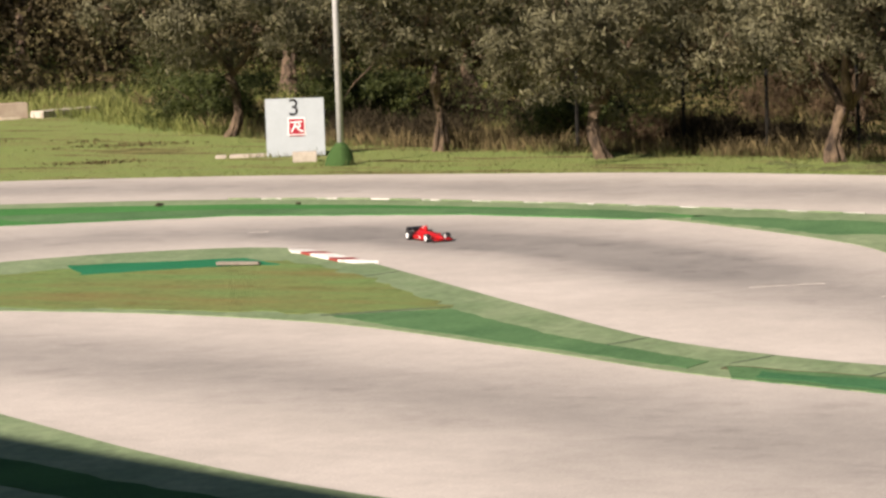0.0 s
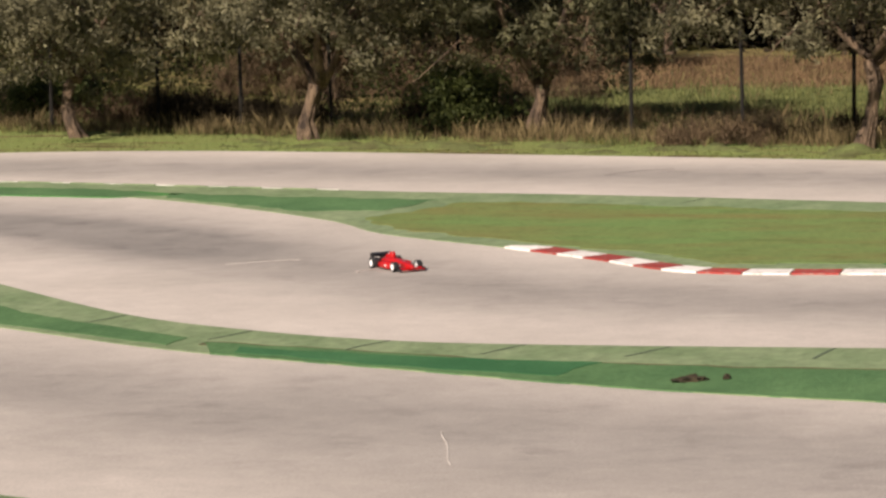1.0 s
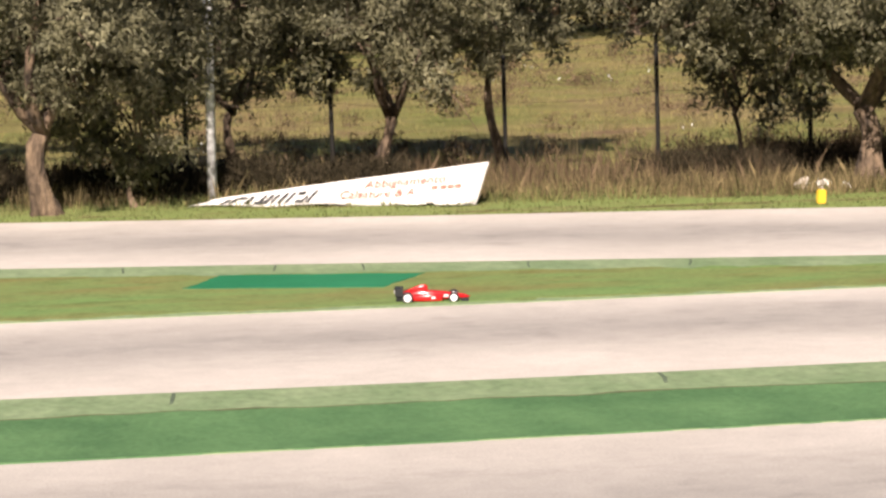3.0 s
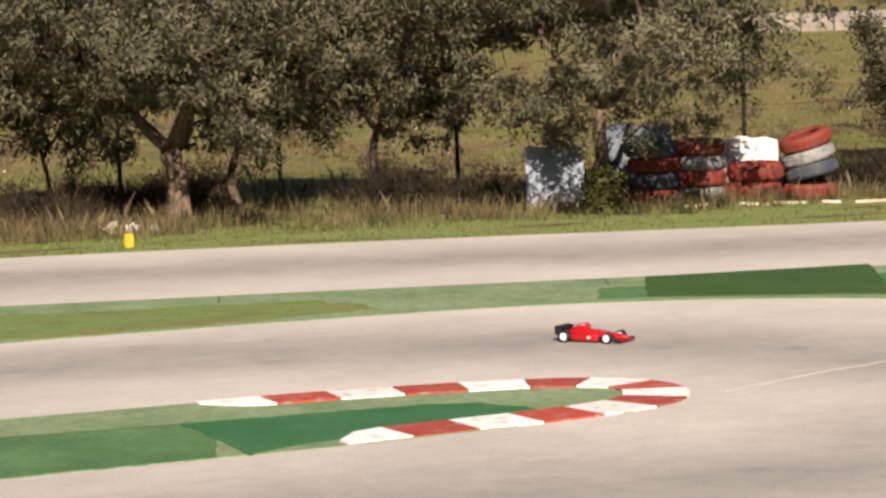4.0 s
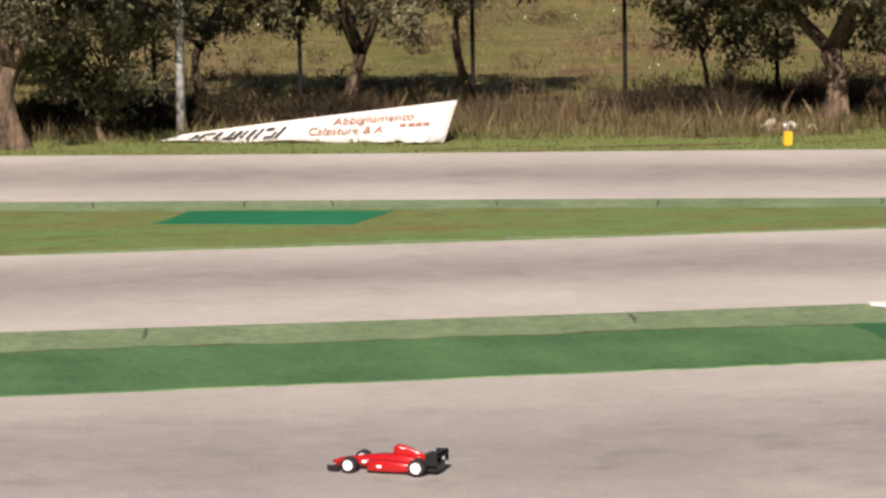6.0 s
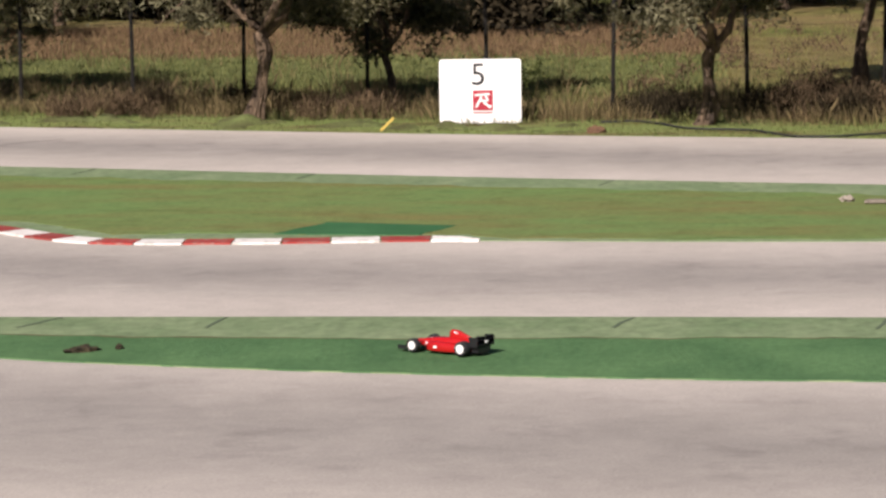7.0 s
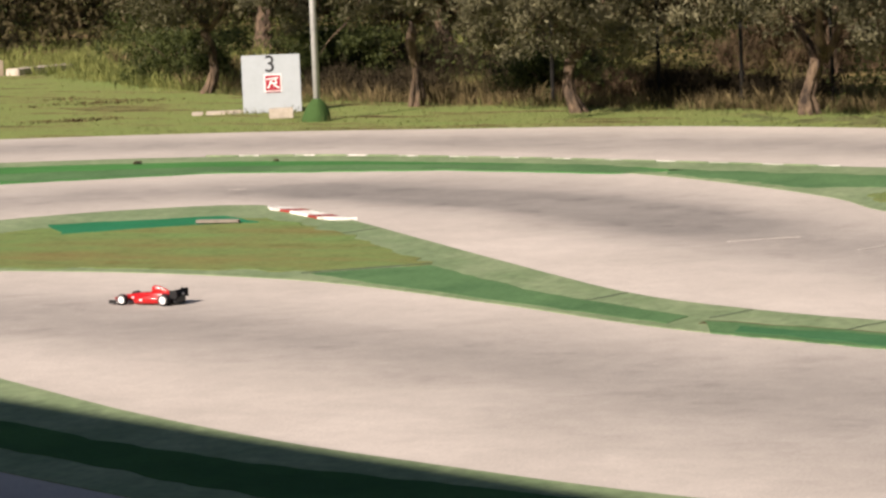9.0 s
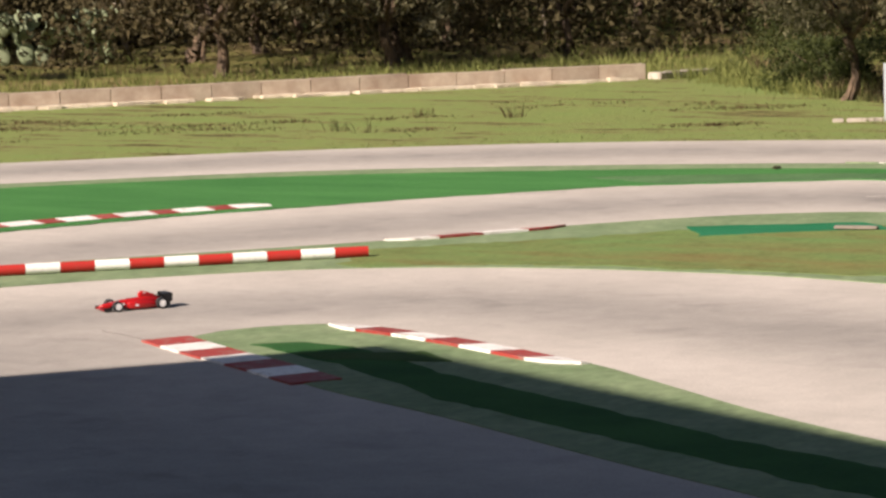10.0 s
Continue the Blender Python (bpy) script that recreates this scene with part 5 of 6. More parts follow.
    for _ in range(400):
        x, y = rnd.uniform(-62, 14), rnd.uniform(42, 72)
        if x > -13 and y < 53 + 0.5 * (x + 13):
            continue
        if x < -24 and math.hypot(x, y) < 60 or y < 44:
            continue
        if any(math.hypot(x - q[1], y - q[2]) < 2.3 for q in spots) or any(math.hypot(x - q[1], y - q[2]) < 2.4 for q in back):
            continue
        back.append((rnd.randrange(3), x, y, rnd.uniform(0, 360), rnd.uniform(0.85, 1.25)))
        if len(back) >= 74:
            break
    for _ in range(120):
        x, y = rnd.uniform(14, 75), rnd.uniform(84, 98)
        if any(math.hypot(x - q[1], y - q[2]) < 3.6 for q in back):
            continue
        back.append((rnd.randrange(3), x, y, rnd.uniform(0, 360), rnd.uniform(1.0, 1.5)))
        if len(back) >= 104:
            break
    # the far row that closes the open field
    for k in range(13):
        x = -5.5 + 1.95 * k
        back.append((k % 3, x + rnd.uniform(-0.5, 0.5), 53.0 + 0.98 * (x + 5.5) + rnd.uniform(0, 2), rnd.uniform(0, 360), rnd.uniform(0.9, 1.2)))
    used = set()
    for k, x, y, r, s in back:
        m = pose(x, y, -0.02, 0, 0, r) @ Matrix.Diagonal((s, s, s, 1))
        if k in used:
            o = copy_thing(kinds[k], m)
            o.scale = (s, s, s)
        else:
            used.add(k)
            o = kinds[k]
            o.matrix_basis = m
        o["label"] = "olive tree of the dense grove behind the fence"


def blades(name, label, rng, spots, height, width, mat, cat):
    """Thin upright blades, each a bent strip."""
    n = len(spots)
    h = height * rng.uniform(0.4, 1.3, n)
    ang = rng.uniform(0, 2 * math.pi, n)
    tilt = rng.normal(0, 0.28, (n, 2))
    d = np.stack([np.cos(ang), np.sin(ang), np.zeros(n)], -1) * width / 2
    p = np.column_stack([spots, np.full(n, -0.03)])
    mid = p + np.column_stack([tilt * h[:, None] * 0.4, h * 0.55])
    top = p + np.column_stack([tilt * h[:, None], h])
    v = np.stack([p - d, p + d, mid + d * 0.8, top, mid - d * 0.8], 1).reshape(-1, 3)
    f = np.arange(n * 5).reshape(-1, 5)
    ob = cloud(name, v.tolist(), f.tolist(), mat)
    return tagged(ob, label, cat, kind="stuff")


def tufts(name, label, rng, centres, per, radius, height, width, mat, cat):
    """Blades that spring in bunches from common roots."""
    n = len(centres) * per
    c = np.repeat(centres, per, axis=0)
    off = rng.normal(0, radius, (n, 2))
    hc = np.repeat(rng.uniform(0.45, 1.35, len(centres)), per)
    h = (np.repeat(height, per) if np.ndim(height) else height) * hc * rng.uniform(0.5, 1.15, n)
    ang = rng.uniform(0, 2 * math.pi, n)
    tilt = np.clip(off / radius * 0.2 + rng.normal(0, 0.14, (n, 2)), -0.42, 0.42)
    d = np.stack([np.cos(ang), np.sin(ang), np.zeros(n)], -1) * width / 2
    p = np.column_stack([c + off, np.full(n, -0.03)])
    mid = p + np.column_stack([tilt * h[:, None] * 0.4, h * 0.6])
    top = p + np.column_stack([tilt * h[:, None] * 1.15, h])
    v = np.stack([p - d, p + d, mid + d * 0.8, top, mid - d * 0.8], 1).reshape(-1, 3)
    ob = cloud(name, v.tolist(), np.arange(n * 5).reshape(-1, 5).tolist(), mat)
    return tagged(ob, label, cat, kind="stuff")


def front_of_weeds(x):
    return np.interp(x, [-50, -31, -24.5, -21, -16, -12, -8, -4, 0, 5, 10, 15, 20.5, 30], [60, 52, 44.0, 41, 39.5, 38.3, 37.2, 36.3, 35.4, 34.5, 33.4, 32.7, 31.9, 30])


def patchy(rng, n, x0, x1, lo, deep, scale, bar):
    """Spots behind the weeds' front, thick in some patches and bare in others."""
    x = rng.uniform(x0, x1, n)
    y = front_of_weeds(x) + lo + rng.exponential(deep, n)
    w = np.array([noise.noise(Vector((a * scale, b * scale, 3))) for a, b in zip(x, y)])
    return np.column_stack([x, y])[w > rng.uniform(bar - 0.35, bar + 0.35, n)]


def make_weeds():
    rng = np.random.default_rng(21)
    tufts("dry_weeds", "tall dry brown weeds along the fence", rng, patchy(rng, 7600, -30, 28, 0.0, 1.5, 0.8, -0.05), 16, 0.10, 0.23, 0.007, M_WEED, "weeds")
    tufts("grass_tufts", "rough green and straw grass under the trees", rng, patchy(rng, 4400, -32, 30, -0.3, 2.6, 0.5, -0.15), 16, 0.12, 0.12, 0.011, M_GRASSBLADE, "grass")
    x = rng.uniform(-6, 60, 17000)
    y = rng.uniform(38, 79, len(x))
    w = np.array([noise.noise(Vector((a * 0.35, b * 0.35, 1))) for a, b in zip(x, y)])
    k = (y < 40 + 2.2 * (x + 8)) & (w > -0.25)
    tufts("field_grass", "long meadow grass of the open field", rng, np.column_stack([x, y])[k], 6, 0.2, 0.06, 0.014, M_FIELDGRASS, "grass")
    # low weedy clumps scattered over the field
    x = rng.uniform(-3, 40, 420)
    y = 38.2 + rng.uniform(0, 1, 420) ** 1.5 * 28
    k = y < 42 + 2.0 * (x + 8)
    cc = np.column_stack([x, y, np.full(420, 0.05)])[k]
    cc = np.repeat(cc, 5, axis=0)
    cc = cc + rng.normal(0, 1, cc.shape) * np.array([0.22, 0.22, 0.05])
    v, f = leaf_cloud(rng, cc, 0.07, 26, 0.075, 0.018, -1.2)
    tagged(cloud("field_weeds", v.tolist(), f.tolist(), M_BROWNBRUSH), "low brown weed clumps in the meadow", "weeds", kind="stuff")
    x, y = rng.uniform(5.5, 9.5, 260), rng.uniform(34.6, 37.5, 260)
    tufts("dry_stalks", "tall bare brown stalks before the field", rng, np.column_stack([x, y]), 12, 0.11, 0.33, 0.006, M_BROWNBRUSH, "weeds")
    x = rng.uniform(-14, -2, 2000)
    y = rng.uniform(46.8, 54, len(x))
    tufts("dry_grass", "brown dry grass behind the fence", rng, np.column_stack([x, y]), 13, 0.18, 0.11, 0.012, M_DRYGRASS, "grass")
    x = rng.uniform(-60, -24, 3600)
    edge = np.where(x < -29.7, 47.6 + (x + 29.75) * 1.26, 47.6 - (x + 29.75) * 0.85)
    y = edge + 0.15 + rng.exponential(5.0, len(x))
    tufts("tall_grass", "tall green grass behind the low block wall", rng, np.column_stack([x, y]), 16, 0.16, 0.2, 0.014, M_WALLGRASS, "grass")
    # weeds at the foot of boards, stacks and poles
    feet = []
    for x0, y0, x1, y1, k in ((-4.5, 35.82, -3.5, 35.9, 16), (-21.2, 39.0, -20.3, 39.3, 12), (3.2, 34.5, 5.9, 33.68, 26), (14.4, 33.4, 16.9, 32.8, 34), (17.3, 31.6, 17.4, 31.05, 6), (20.5, 30.7, 21.3, 30.9, 12), (3.3, 35.1, 3.6, 35.2, 8), (-19.7, 37.75, -19.2, 37.85, 8)):
        for _k in range(k):
            t = rng.uniform()
            feet.append([x0 + (x1 - x0) * t + rng.normal(0, 0.04), y0 + (y1 - y0) * t + rng.normal(0, 0.05)])
    tufts("foot_weeds", "ragged weeds at the foot of boards and barriers", rng, np.array(feet), 12, 0.05, 0.10, 0.008, M_GRASSBLADE, "weeds")
    x = rng.uniform(-12.6, -2.0, 5200)
    y = 43.7 + rng.normal(0, 1.7, len(x)) - 0.1 * (x + 7)
    tufts("green_grass", "strip of short fresh grass behind the fence", rng, np.column_stack([x, y]), 12, 0.14, 0.06, 0.018, leafy("fresh_grass", (0.07, 0.092, 0.03), (0.17, 0.19, 0.068), 0.7, 0.2), "grass")
    # dark dry clumps on the lawn
    x = rng.uniform(-36, -20, 3400)
    y = np.interp(x, [-36, -28, -24, -20], [27, 34, 37.3, 38]) + rng.uniform(0, 1, len(x)) * np.interp(x, [-36, -28, -22, -20], [9, 8, 3, 0.6])
    w = np.array([noise.noise(Vector((a * 0.32 + b * 0.25, b * 1.3 - a * 0.9, 7))) for a, b in zip(x, y)])
    k = w > np.interp(x, [-34, -27, -22], [0.16, 0.3, 0.42])
    tufts("lawn_tufts", "dark dry tufts and bare earth in the mown lawn", rng, np.column_stack([x, y])[k], 26, 0.18, 0.045, 0.026, M_DRYTUFT, "grass")
    x, y = np.repeat([-28.28, -27.59, -26.91, -26.6], 3), np.repeat([39.06, 36.33, 36.15, 38.9], 3)
    tufts("standing_weeds", "single dark weeds standing on the lawn", rng, np.column_stack([x, y]) + rng.normal(0, 0.05, (12, 2)), 9, 0.06, 0.17, 0.012, M_DRYTUFT, "weeds")
    # low scrub
    ctr, sp = [], []
    for _ in range(70):
        a = rng.uniform(-48, -12.5)
        b = front_of_weeds(a) + 0.9 + rng.exponential(4.0)
        ctr += [[a + rng.normal(0, 0.3), b + rng.normal(0, 0.3), rng.uniform(0.1, 0.6)] for _k in range(4)]
        sp += rng.uniform(0.15, 0.3, 4).tolist()
    v, f = leaf_cloud(rng, np.array(ctr), np.array(sp), 90, 0.06, 0.03)
    tagged(cloud("scrub", v.tolist(), f.tolist(), M_SHRUB), "low leafy scrub under the trees", "shrubs", kind="stuff")
    # bramble whose near-black stands for shade under the trees, and brown brush between the trunks
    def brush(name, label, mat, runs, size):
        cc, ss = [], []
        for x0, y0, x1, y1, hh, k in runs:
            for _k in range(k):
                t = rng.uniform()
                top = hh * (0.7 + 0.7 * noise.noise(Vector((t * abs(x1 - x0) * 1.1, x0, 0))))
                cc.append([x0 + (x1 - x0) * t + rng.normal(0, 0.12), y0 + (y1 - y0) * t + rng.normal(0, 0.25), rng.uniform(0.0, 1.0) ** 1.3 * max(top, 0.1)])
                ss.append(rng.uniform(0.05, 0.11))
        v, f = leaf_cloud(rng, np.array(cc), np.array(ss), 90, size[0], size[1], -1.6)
        tagged(cloud(name, v.tolist(), f.tolist(), mat), label, "brush", kind="stuff")
    brush("shade_brush", "bramble coloured near-black for the shade under the olive trees", M_SHADE_BRUSH, (
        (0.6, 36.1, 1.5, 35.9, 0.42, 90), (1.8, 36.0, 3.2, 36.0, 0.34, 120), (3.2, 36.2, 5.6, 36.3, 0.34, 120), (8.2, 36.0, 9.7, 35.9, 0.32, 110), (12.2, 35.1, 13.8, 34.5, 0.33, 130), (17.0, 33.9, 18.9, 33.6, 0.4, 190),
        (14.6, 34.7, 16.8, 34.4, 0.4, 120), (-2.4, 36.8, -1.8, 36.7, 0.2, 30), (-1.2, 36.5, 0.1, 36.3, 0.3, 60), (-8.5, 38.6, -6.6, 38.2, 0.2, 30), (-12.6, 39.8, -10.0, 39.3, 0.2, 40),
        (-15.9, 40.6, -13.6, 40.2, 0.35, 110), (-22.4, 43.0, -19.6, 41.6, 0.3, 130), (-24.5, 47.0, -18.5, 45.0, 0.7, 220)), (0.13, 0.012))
    brush("brown_brush", "dry purple-brown brush between the trunks", M_BROWNBRUSH, (
        (-17.8, 41.8, -15.8, 41.3, 0.45, 130), (-13.0, 41.6, -11.6, 41.2, 0.4, 80), (-17.5, 46.5, -11.5, 45.0, 1.1, 240), (-9.0, 37.6, -7.4, 37.4, 0.14, 40), (-6.0, 37.2, -5.0, 37.0, 0.16, 30), (-0.9, 36.6, 0.4, 36.3, 0.4, 90), (9.4, 37.0, 11.0, 36.6, 0.4, 80), (20.6, 32.6, 21.9, 32.2, 0.4, 80)), (0.14, 0.009))
    for x0, y0, hh, wd, k in ((22.7, 39.0, 1.05, 0.3, 90), (23.95, 39.2, 0.8, 0.36, 90), (-11.6, 39.1, 0.75, 0.42, 110), (-4.2, 38.6, 0.4, 0.3, 50), (-21.9, 43.5, 0.8, 0.7, 130), (-25.2, 45.2, 0.7, 0.8, 130), (-17.9, 41.6, 0.5, 0.6, 90)):
        cc = np.column_stack([rng.normal(x0, wd * 0.55, k), rng.normal(y0, wd * 0.5, k), hh * rng.uniform(0.05, 1.0, k) ** 0.8])
        v, f = leaf_cloud(rng, cc, 0.07, 70, 0.06, 0.03)
        ob = thing("shrub", "dark leafy shrub growing among the trunks", "shrub", pose(x0, y0, 0))
        v -= np.array([x0, y0, 0])
        # the two eastern shrubs carry their shade in the leaf colour
        cloud("foliage", v.tolist(), f.tolist(), M_SHADE_LEAF if x0 > 20 else M_SHRUB, ob)
        bm = bmesh.new()
        for _k in range(7):
            e = Vector((rng.normal(0, wd * 0.6), rng.normal(0, wd * 0.5), hh * rng.uniform(0.5, 0.95)))
            tube(bm, [(0.2 * e.x, 0.2 * e.y, -0.05), e * 0.55 + Vector((0, 0, 0.05)), e], [0.014, 0.01, 0.004], 5)
        part("stem", bm, M_BARK, ob)
    v, f = leaf_cloud(rng, np.column_stack([rng.normal(14.12, 0.085, 40), rng.normal(32.93, 0.06, 40), rng.uniform(0, 0.42, 40)]), 0.06, 60, 0.05, 0.03)
    tagged(cloud("ivy", v.tolist(), f.tolist(), M_IVY), "yellow-green ivy round the foot of an olive trunk", "ivy", kind="stuff")
    # dark leaves fill the grove's depth in place of shaded gaps
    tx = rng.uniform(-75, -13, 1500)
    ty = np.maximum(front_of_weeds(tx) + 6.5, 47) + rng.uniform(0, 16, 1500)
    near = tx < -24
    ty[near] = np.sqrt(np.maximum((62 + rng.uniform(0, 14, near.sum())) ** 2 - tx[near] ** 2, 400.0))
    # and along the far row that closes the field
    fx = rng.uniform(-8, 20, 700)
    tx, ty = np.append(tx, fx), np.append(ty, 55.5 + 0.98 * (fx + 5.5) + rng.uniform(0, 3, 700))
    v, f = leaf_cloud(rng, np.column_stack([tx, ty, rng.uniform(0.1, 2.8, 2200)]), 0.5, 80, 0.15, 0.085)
    tagged(cloud("thicket", v.tolist(), f.tolist(), M_SHADE_LEAF), "thicket deep in the grove, its leaves coloured dark for shade", "thicket", kind="stuff")
    # the wood's edge behind the meadow, its deep shade put into the leaf colour
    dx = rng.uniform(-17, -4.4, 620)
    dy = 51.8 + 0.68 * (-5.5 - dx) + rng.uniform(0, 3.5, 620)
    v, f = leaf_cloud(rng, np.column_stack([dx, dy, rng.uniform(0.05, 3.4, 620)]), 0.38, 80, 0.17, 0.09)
    tagged(cloud("wood_shade", v.tolist(), f.tolist(), M_SHADE_BRUSH), "tangled edge of the wood, coloured dark for its shade", "thicket", kind="stuff")
    # a dark ring of undergrowth, added for the shade deep in the grove
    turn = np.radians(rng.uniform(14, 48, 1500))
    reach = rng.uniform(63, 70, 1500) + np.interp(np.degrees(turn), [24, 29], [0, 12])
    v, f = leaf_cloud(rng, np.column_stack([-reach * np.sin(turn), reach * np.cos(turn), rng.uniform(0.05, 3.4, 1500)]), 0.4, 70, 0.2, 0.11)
    tagged(cloud("grove_shade", v.tolist(), f.tolist(), M_GROVE_SHADE), "brown undergrowth with the grove's shade in its colour", "thicket", kind="stuff")
    # short tufts on the verge
    x = rng.uniform(-29, 28, 26000)
    ey = np.interp(x, [q[0] for q in FAR_EDGE], [q[1] for q in FAR_EDGE])
    y = ey + 0.06 + rng.uniform(0, 1, len(x)) ** 1.2 * np.maximum(front_of_weeds(x) - ey, 0.3)
    blades("verge_tufts", "short bright tufts on the mown verge", rng, np.column_stack([x, y]), 0.045, 0.02, leafy("verge_blades", (0.085, 0.115, 0.03), (0.20, 0.235, 0.085), 0.7), "grass")
    # pale flowers in the field
    x, y = rng.uniform(-3, 40, 90), rng.uniform(38.5, 66, 90)
    k = y < 42 + 2.0 * (x + 8)
    v, f = leaf_cloud(rng, np.column_stack([x, y, rng.uniform(0.05, 0.14, 90)])[k], 0.05, 3, 0.025, 0.025)
    tagged(cloud("flowers", v.tolist(), f.tolist(), M_SIGNWHITE), "scattered small white flowers in the meadow", "flowers", kind="stuff")


def make_cactus(x, y, seed):
    rnd = random.Random(seed)
    ob = thing("cactus", "prickly pear cactus with stacked oval pads", "cactus", pose(x, y, 0, 0, 0, seed * 40))

    def pad(m, size, depth):
        bm = bmesh.new()
        bmesh.ops.create_uvsphere(bm, u_segments=12, v_segments=8, radius=1)
        bmesh.ops.scale(bm, vec=(size * 0.62, size * 0.1, size), verts=bm.verts)
        bmesh.ops.translate(bm, vec=(0, 0, size * 0.95), verts=bm.verts)
        o = part("pad", bm, M_CACTUS, ob, smooth=True)
        o.matrix_basis = m
        if depth:
            for _ in range(rnd.choice((2, 3))):
                pad(m @ Matrix.Translation((rnd.uniform(-0.35, 0.35) * size, 0, size * 1.75)) @ pose(0, 0, 0, rnd.uniform(-25, 25), rnd.uniform(-45, 45), rnd.uniform(-60, 60)), size * 0.85, depth - 1)
    for _ in range(4):
        pad(pose(rnd.uniform(-0.6, 0.6), rnd.uniform(-0.3, 0.3), 0, rnd.uniform(-15, 15), rnd.uniform(-25, 25), rnd.uniform(-50, 50)), 0.24, 2)


def make_hummocks():
    """Grassy hummocks along the edge of the far verge."""
    xs = np.arange(-14, -2.6, 0.07)
    ey = np.interp(xs, [q[0] for q in FAR_EDGE], [q[1] for q in FAR_EDGE])
    wide = np.clip(front_of_weeds(xs) - ey, 0.5, 1.6)
    vv, ff, m = [], [], 13
    for x, e, w in zip(xs, ey, wide):
        for j in range(m):
            t = j / (m - 1)
            y = e + 0.12 + t * w
            z = -0.03 + 0.125 * max(0.0, 0.12 + noise.noise(Vector((x * 1.6, y * 2.2, 4))) + 0.5 * noise.noise(Vector((x * 5, y * 6, 8)))) * math.sin(math.pi * t) ** 0.6
            vv.append((x, y, z))
    for i in range(len(xs) - 1):
        for j in range(m - 1):
            a = i * m + j
            ff.append((a, a + m, a + m + 1, a + 1))
    ob = cloud("grass_hummocks", vv, ff, M_HUMMOCK)
    ob.data.polygons.foreach_set("use_smooth", [True] * len(ob.data.polygons))
    tagged(ob, "low uneven grassy hummocks on the verge", "grass", kind="stuff")


make_hummocks()
make_trees()
make_weeds()
def make_bare_tree(x, y, h, r, lean, seed, pale):
    """A leafless slender tree with a few crooked limbs."""
    rnd = random.Random(seed)
    ob = thing("bare_tree", "leafless crooked tree before the dark thicket", "tree", pose(x, y, 0, 0, 0, seed * 50))
    bm = bmesh.new()
    pts = [Vector((lean * h * t + 0.06 * math.sin(7 * t + seed), 0.05 * math.cos(6 * t), -0.05 + h * t)) for t in (0, 0.15, 0.3, 0.45, 0.6, 0.8, 1.0)]
    tube(bm, pts, [r * (1.2 - 0.8 * k / 6) for k in range(7)], 8, 0.4)
    part("trunk", bm, M_DEADWOOD if pale else M_BARK, ob, smooth=True)
    for k in range(5):
        s = pts[rnd.choice((2, 3, 4, 5))]
        e = s + Vector((rnd.uniform(-0.8, 0.8), rnd.uniform(-0.3, 0.3), rnd.uniform(0.2, 0.8))) * 0.35 * h
        bm = bmesh.new()
        tube(bm, [s, s.lerp(e, 0.5) + Vector((0, 0, -0.08 * h)), e], [r * 0.5, r * 0.38, r * 0.12], 6, 0.3)
        part("limb", bm, M_DEADWOOD if pale else M_BARK, ob, smooth=True)


for _x, _y, _h, _r, _l, _s, _p in ((-41.4, 56.2, 0.9, 0.035, 0.15, 1, True), (-39.0, 58.5, 2.4, 0.05, -0.35, 2, True), (-37.2, 59.0, 2.8, 0.11, 0.05, 3, False), (-43.0, 55.5, 2.6, 0.06, 0.1, 4, False),
                                   (-44.3, 51.7, 2.2, 0.06, 0.12, 5, True), (-34.6, 59.5, 2.6, 0.06, -0.1, 6, False), (-40.3, 57.6, 2.6, 0.05, 0.05, 7, False), (-31.8, 60.0, 2.6, 0.07, 0.1, 8, False), (-47.0, 53.0, 2.4, 0.06, 0.15, 9, False)):
    make_bare_tree(_x, _y, _h, _r, _l, _s, _p)
make_cactus(-45.5, 50.2, 1)
make_cactus(-44.9, 50.9, 2)
make_cactus(-44.2, 51.3, 3)


# ---- the racing car ----
def loft(bm, sections):
    """A skin over oval sections: x, half width, low z, high z, squareness."""
    rings = []
    n = 16
    for x, w, z0, z1, sq in sections:
        ring = []
        for k in range(n):
            t = 2 * math.pi * k / n
            c, s = math.cos(t), math.sin(t)
            c = math.copysign(abs(c) ** sq, c)
            s = math.copysign(abs(s) ** sq, s)
            ring.append(bm.verts.new((x, w * c, (z0 + z1) / 2 + (z1 - z0) / 2 * s)))
        rings.append(ring)
    for a, b in zip(rings, rings[1:]):
        for k in range(n):
            bm.faces.new((a[k], a[(k + 1) % n], b[(k + 1) % n], b[k]))
    bm.faces.new(rings[0][::-1])
    bm.faces.new(rings[-1])


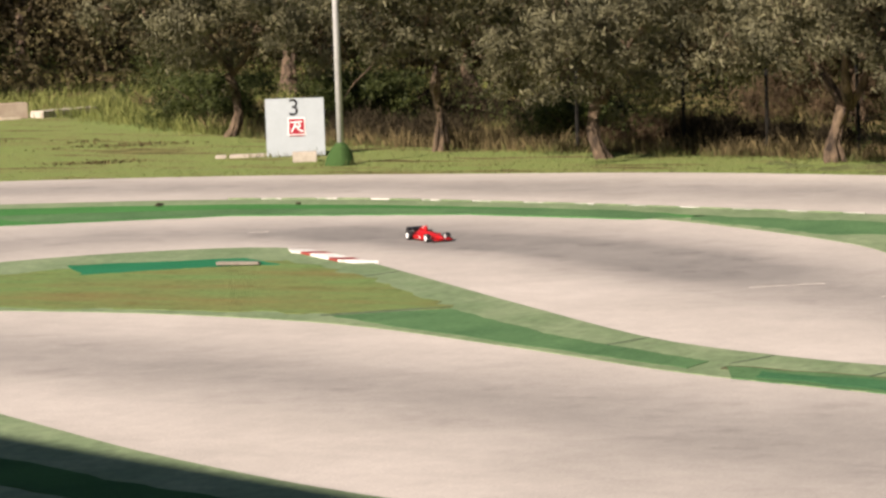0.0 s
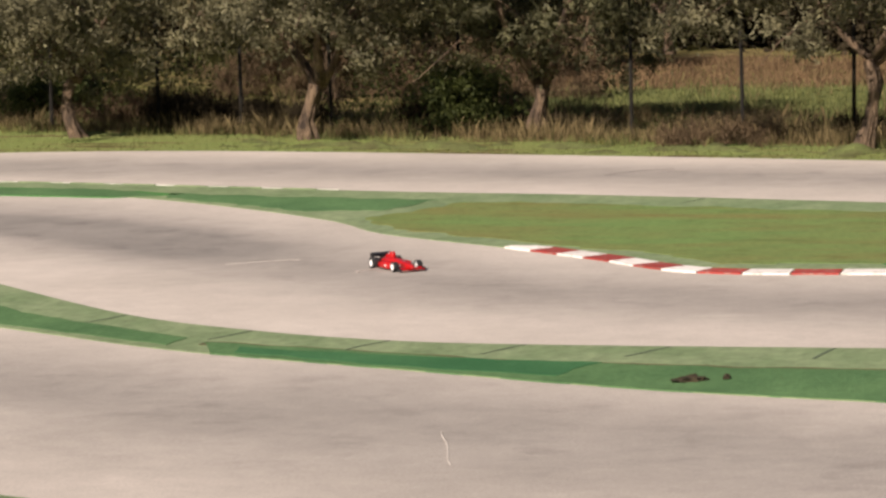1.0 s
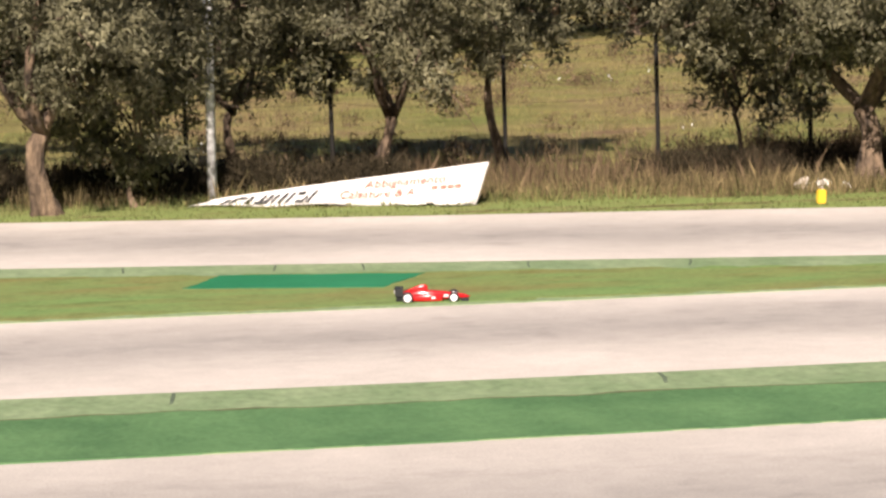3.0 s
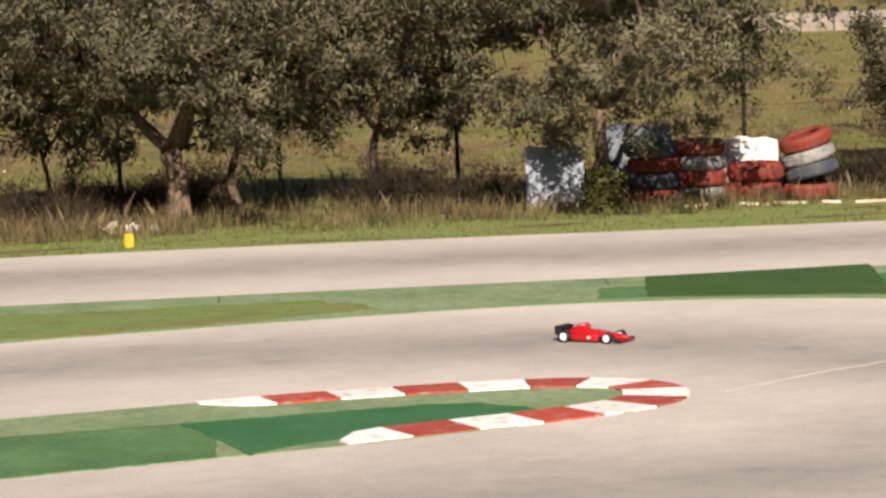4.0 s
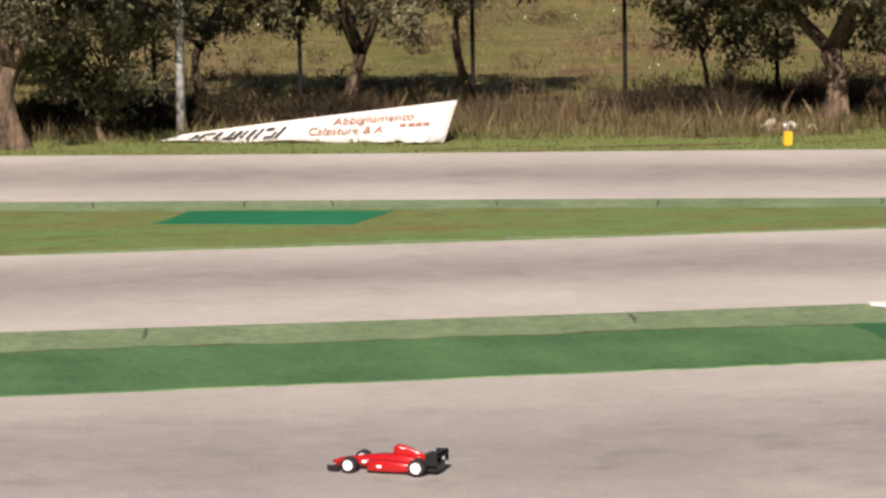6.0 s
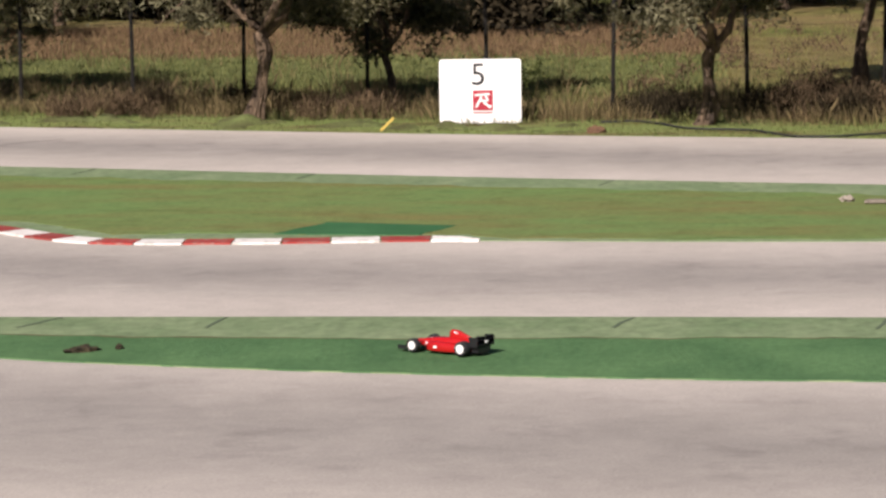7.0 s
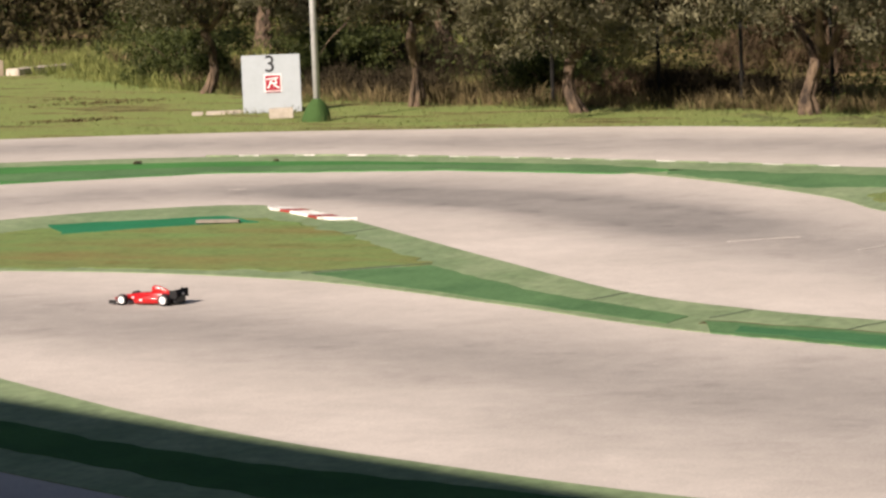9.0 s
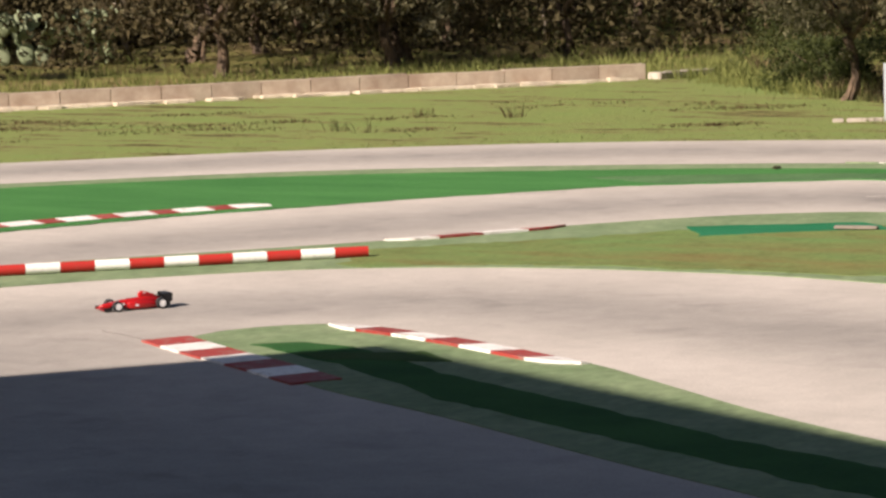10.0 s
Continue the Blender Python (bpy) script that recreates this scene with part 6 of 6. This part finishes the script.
def make_car():
    car = thing("racing_car", "red radio-controlled open-wheel racing car with white wheels", "model car")
    bm = bmesh.new()
    loft(bm, [(0.292, 0.012, 0.026, 0.040, 0.8), (0.25, 0.024, 0.026, 0.056, 0.7), (0.18, 0.031, 0.022, 0.066, 0.65), (0.10, 0.038, 0.016, 0.078, 0.6), (0.05, 0.046, 0.012, 0.084, 0.55),
              (0.0, 0.050, 0.010, 0.086, 0.5), (-0.07, 0.050, 0.010, 0.090, 0.5), (-0.13, 0.042, 0.012, 0.084, 0.55), (-0.20, 0.030, 0.016, 0.070, 0.6), (-0.24, 0.016, 0.022, 0.052, 0.7)])
    part("body", bm, M_CARRED, car, smooth=True)
    for s in (1, -1):
        bm = bmesh.new()
        loft(bm, [(0.092, 0.018, 0.014, 0.054, 0.45), (0.075, 0.030, 0.010, 0.064, 0.4), (0.0, 0.035, 0.010, 0.066, 0.4), (-0.07, 0.032, 0.010, 0.062, 0.45), (-0.125, 0.022, 0.012, 0.054, 0.55), (-0.165, 0.010, 0.014, 0.042, 0.7)])
        o = part("sidepod", bm, M_CARRED, car, smooth=True)
        o.location = (0, 0.068 * s, 0)
        bm = bmesh.new()
        box(bm, (0.004, 0.03, 0.026), pose(0.0930, 0, 0.034), 0.003)
        part("intake", bm, M_CARBLACK, o)
        bm = bmesh.new()
        box(bm, (0.026, 0.0025, 0.012), pose(0.02, 0.0352 * s, 0.038), 0.001)
        part("sticker", bm, M_CARWHITE, o)
        bm = bmesh.new()
        box(bm, (0.035, 0.002, 0.013), pose(0.115, 0.0385 * s, 0.046, 0, 0, -7 * s))
        part("sticker", bm, M_CARWHITE, car)
    bm = bmesh.new()
    loft(bm, [(-0.022, 0.014, 0.078, 0.120, 0.6), (-0.038, 0.019, 0.074, 0.134, 0.6), (-0.08, 0.018, 0.070, 0.128, 0.6), (-0.14, 0.011, 0.060, 0.106, 0.7), (-0.20, 0.005, 0.05, 0.078, 0.8)])
    air = part("airbox", bm, M_CARRED, car, smooth=True)
    bm = bmesh.new()
    box(bm, (0.030, 0.0385, 0.007), pose(-0.068, 0, 0.116, 0, -10, 0), 0.002)
    part("stripe", bm, M_CARWHITE, air)
    bm = bmesh.new()
    loft(bm, [(0.05, 0.022, 0.071, 0.0825, 0.7), (0.02, 0.030, 0.068, 0.084, 0.6), (-0.03, 0.028, 0.068, 0.085, 0.6)])
    part("cockpit", bm, M_CARBLACK, car)
    bm = bmesh.new()
    box(bm, (0.30, 0.17, 0.005), pose(-0.06, 0, 0.010), 0.002)
    box(bm, (0.10, 0.08, 0.006), pose(-0.21, 0, 0.012), 0.002)
    part("floor", bm, M_CARBLACK, car)
    # wings
    bm = bmesh.new()
    box(bm, (0.045, 0.205, 0.004), pose(0.262, 0, 0.020, 0, 6, 0), 0.001)
    box(bm, (0.026, 0.195, 0.003), pose(0.238, 0, 0.029, 0, 16, 0), 0.001)
    fw = part("front_wing", bm, M_CARRED, car)
    for s in (1, -1):
        bm = bmesh.new()
        box(bm, (0.060, 0.004, 0.026), pose(0.254, 0.1045 * s, 0.022), 0.001)
        part("endplate", bm, M_CARBLACK, fw)
    bm = bmesh.new()
    box(bm, (0.05, 0.168, 0.005), pose(-0.238, 0, 0.104, 0, 14, 0), 0.001)
    box(bm, (0.034, 0.168, 0.004), pose(-0.256, 0, 0.089, 0, 20, 0), 0.001)
    box(bm, (0.04, 0.168, 0.004), pose(-0.246, 0, 0.060, 0, 8, 0), 0.001)
    rw = part("rear_wing", bm, M_CARBLACK, car)
    for s in (1, -1):
        bm = bmesh.new()
        box(bm, (0.062, 0.005, 0.060), pose(-0.236, 0.0835 * s, 0.079), 0.002)
        part("endplate", bm, M_CARBLACK, rw)
    bm = bmesh.new()
    box(bm, (0.004, 0.024, 0.012), pose(-0.2715, 0.0, 0.078))
    part("sticker", bm, M_CARWHITE, rw)
    bm = bmesh.new()
    box(bm, (0.05, 0.125, 0.040), pose(-0.232, 0, 0.034), 0.004)
    part("diffuser", bm, M_CARBLACK, car)
    bm = bmesh.new()
    box(bm, (0.05, 0.012, 0.050), pose(-0.232, 0, 0.078))
    part("wing_mount", bm, M_CARBLACK, rw)
    # suspension
    for x, y0, y1 in ((0.1725, 0.03, 0.085), (-0.1725, 0.03, 0.075)):
        for s in (1, -1):
            bm = bmesh.new()
            for dx, z in ((0.03, 0.034), (-0.03, 0.034), (0.02, 0.055), (-0.02, 0.055)):
                tube(bm, [(x + dx, y0 * s, z), (x, y1 * s, z)], [0.0028, 0.0028], 5)
            part("suspension_arm", bm, M_CARBLACK, car)
    # wheels
    for x, r, w, y in ((0.1725, 0.039, 0.044, 0.102), (-0.1725, 0.042, 0.058, 0.100)):
        for s in (1, -1):
            wh = new("wheel")
            wh.parent = car
            wh.location = (x, y * s, r)
            bm = bmesh.new()
            n = 24
            prof = [(0.64, -1.0), (0.92, -1.0), (1.0, -0.8), (1.0, 0.8), (0.92, 1.0), (0.64, 1.0)]
            rings = []
            for k in range(n):
                t = 2 * math.pi * k / n
                rings.append([bm.verts.new((r * q * math.cos(t), w / 2 * z, r * q * math.sin(t))) for q, z in prof])
            for k in range(n):
                a, b = rings[k], rings[(k + 1) % n]
                for j in range(len(prof)):
                    bm.faces.new((a[j], b[j], b[(j + 1) % len(prof)], a[(j + 1) % len(prof)]))
            part("tyre", bm, M_RUBBER, wh, smooth=True)
            bm = bmesh.new()
            tube(bm, [(0, -w * 0.47, 0), (0, w * 0.47, 0)], [r * 0.68, r * 0.68], 20)
            rim = part("rim", bm, M_CARWHITE, wh, "white wheel disc")
            bm = bmesh.new()
            tube(bm, [(0, w * 0.46 * s, 0), (0, w * 0.54 * s, 0)], [r * 0.16, r * 0.13], 10)
            part("hub", bm, M_CARWHITE, rim)
    return car


CAR = make_car()
make_islands()


def motions():
    """The car's way: seconds, place on the ground, heading in degrees from +x."""
    rows = [
        (0.0, -14.06, 29.13, -36, 0),
        (0.2, -13.05, 28.91, -40, 0),
        (0.5, -11.37, 28.05, -47, 0),
        (0.8, -9.49, 26.48, -47, 0),
        (1.0, -8.2, 25.54, -45, 0),
        (1.2, -6.65, 24.36, -34, 0),
        (1.5, -4.08, 23.36, 9, 0),
        (1.8, -1.49, 23.23, 28, 0),
        (2.0, -0.06, 23.58, 51, 0),
        (2.2, 0.98, 24.21, 69, 0),
        (2.5, 2.03, 25.25, 30, 0),
        (2.7, 2.89, 25.63, 9, 0),
        (3.0, 4.12, 25.73, -9, 0),
        (3.2, 4.87, 25.42, -31, 0),
        (3.75, 8.3, 23.9, -45, 0),
        (4.3, 11.01, 21.48, -71, 0),
        (4.5, 11.3, 20.24, -89, 0),
        (4.6, 11.29, 19.63, -95, 0),
        (4.8, 10.92, 18.54, -118, 0),
        (5.0, 10.27, 17.73, -140, 0),
        (5.2, 9.25, 16.97, -156, 0),
        (5.75, 4.9, 15.95, -190, 0),
        (6.3, 0.28, 17.21, -238, 0),
        (6.5, -0.77, 18.19, -255, 0),
        (6.8, -1.74, 19.38, -219, 1),
        (7.0, -2.46, 19.9, -209, 1),
        (7.3, -3.67, 20.24, -194, 1),
        (7.5, -4.48, 20.35, -188, 1),
        (7.8, -5.8, 20.62, -188, 1),
        (8.0, -6.75, 20.75, -189, 1),
        (8.3, -8.45, 21.39, -192, 0),
        (8.5, -9.48, 21.34, -190, 0),
        (8.8, -11.28, 21.67, -181, 0),
        (9.0, -12.58, 21.74, -181, 0),
        (9.3, -14.22, 21.67, -172, 0),
        (9.5, -15.27, 21.45, -153, 0),
        (9.8, -16.49, 20.58, -132, 0),
        (10.0, -17.17, 19.95, -121, 0),
    ]
    walk(CAR, [(t, pose(x, y, 0.017 if on else 0.001, 0, 0, h)) for t, x, y, h, on in rows])


motions()
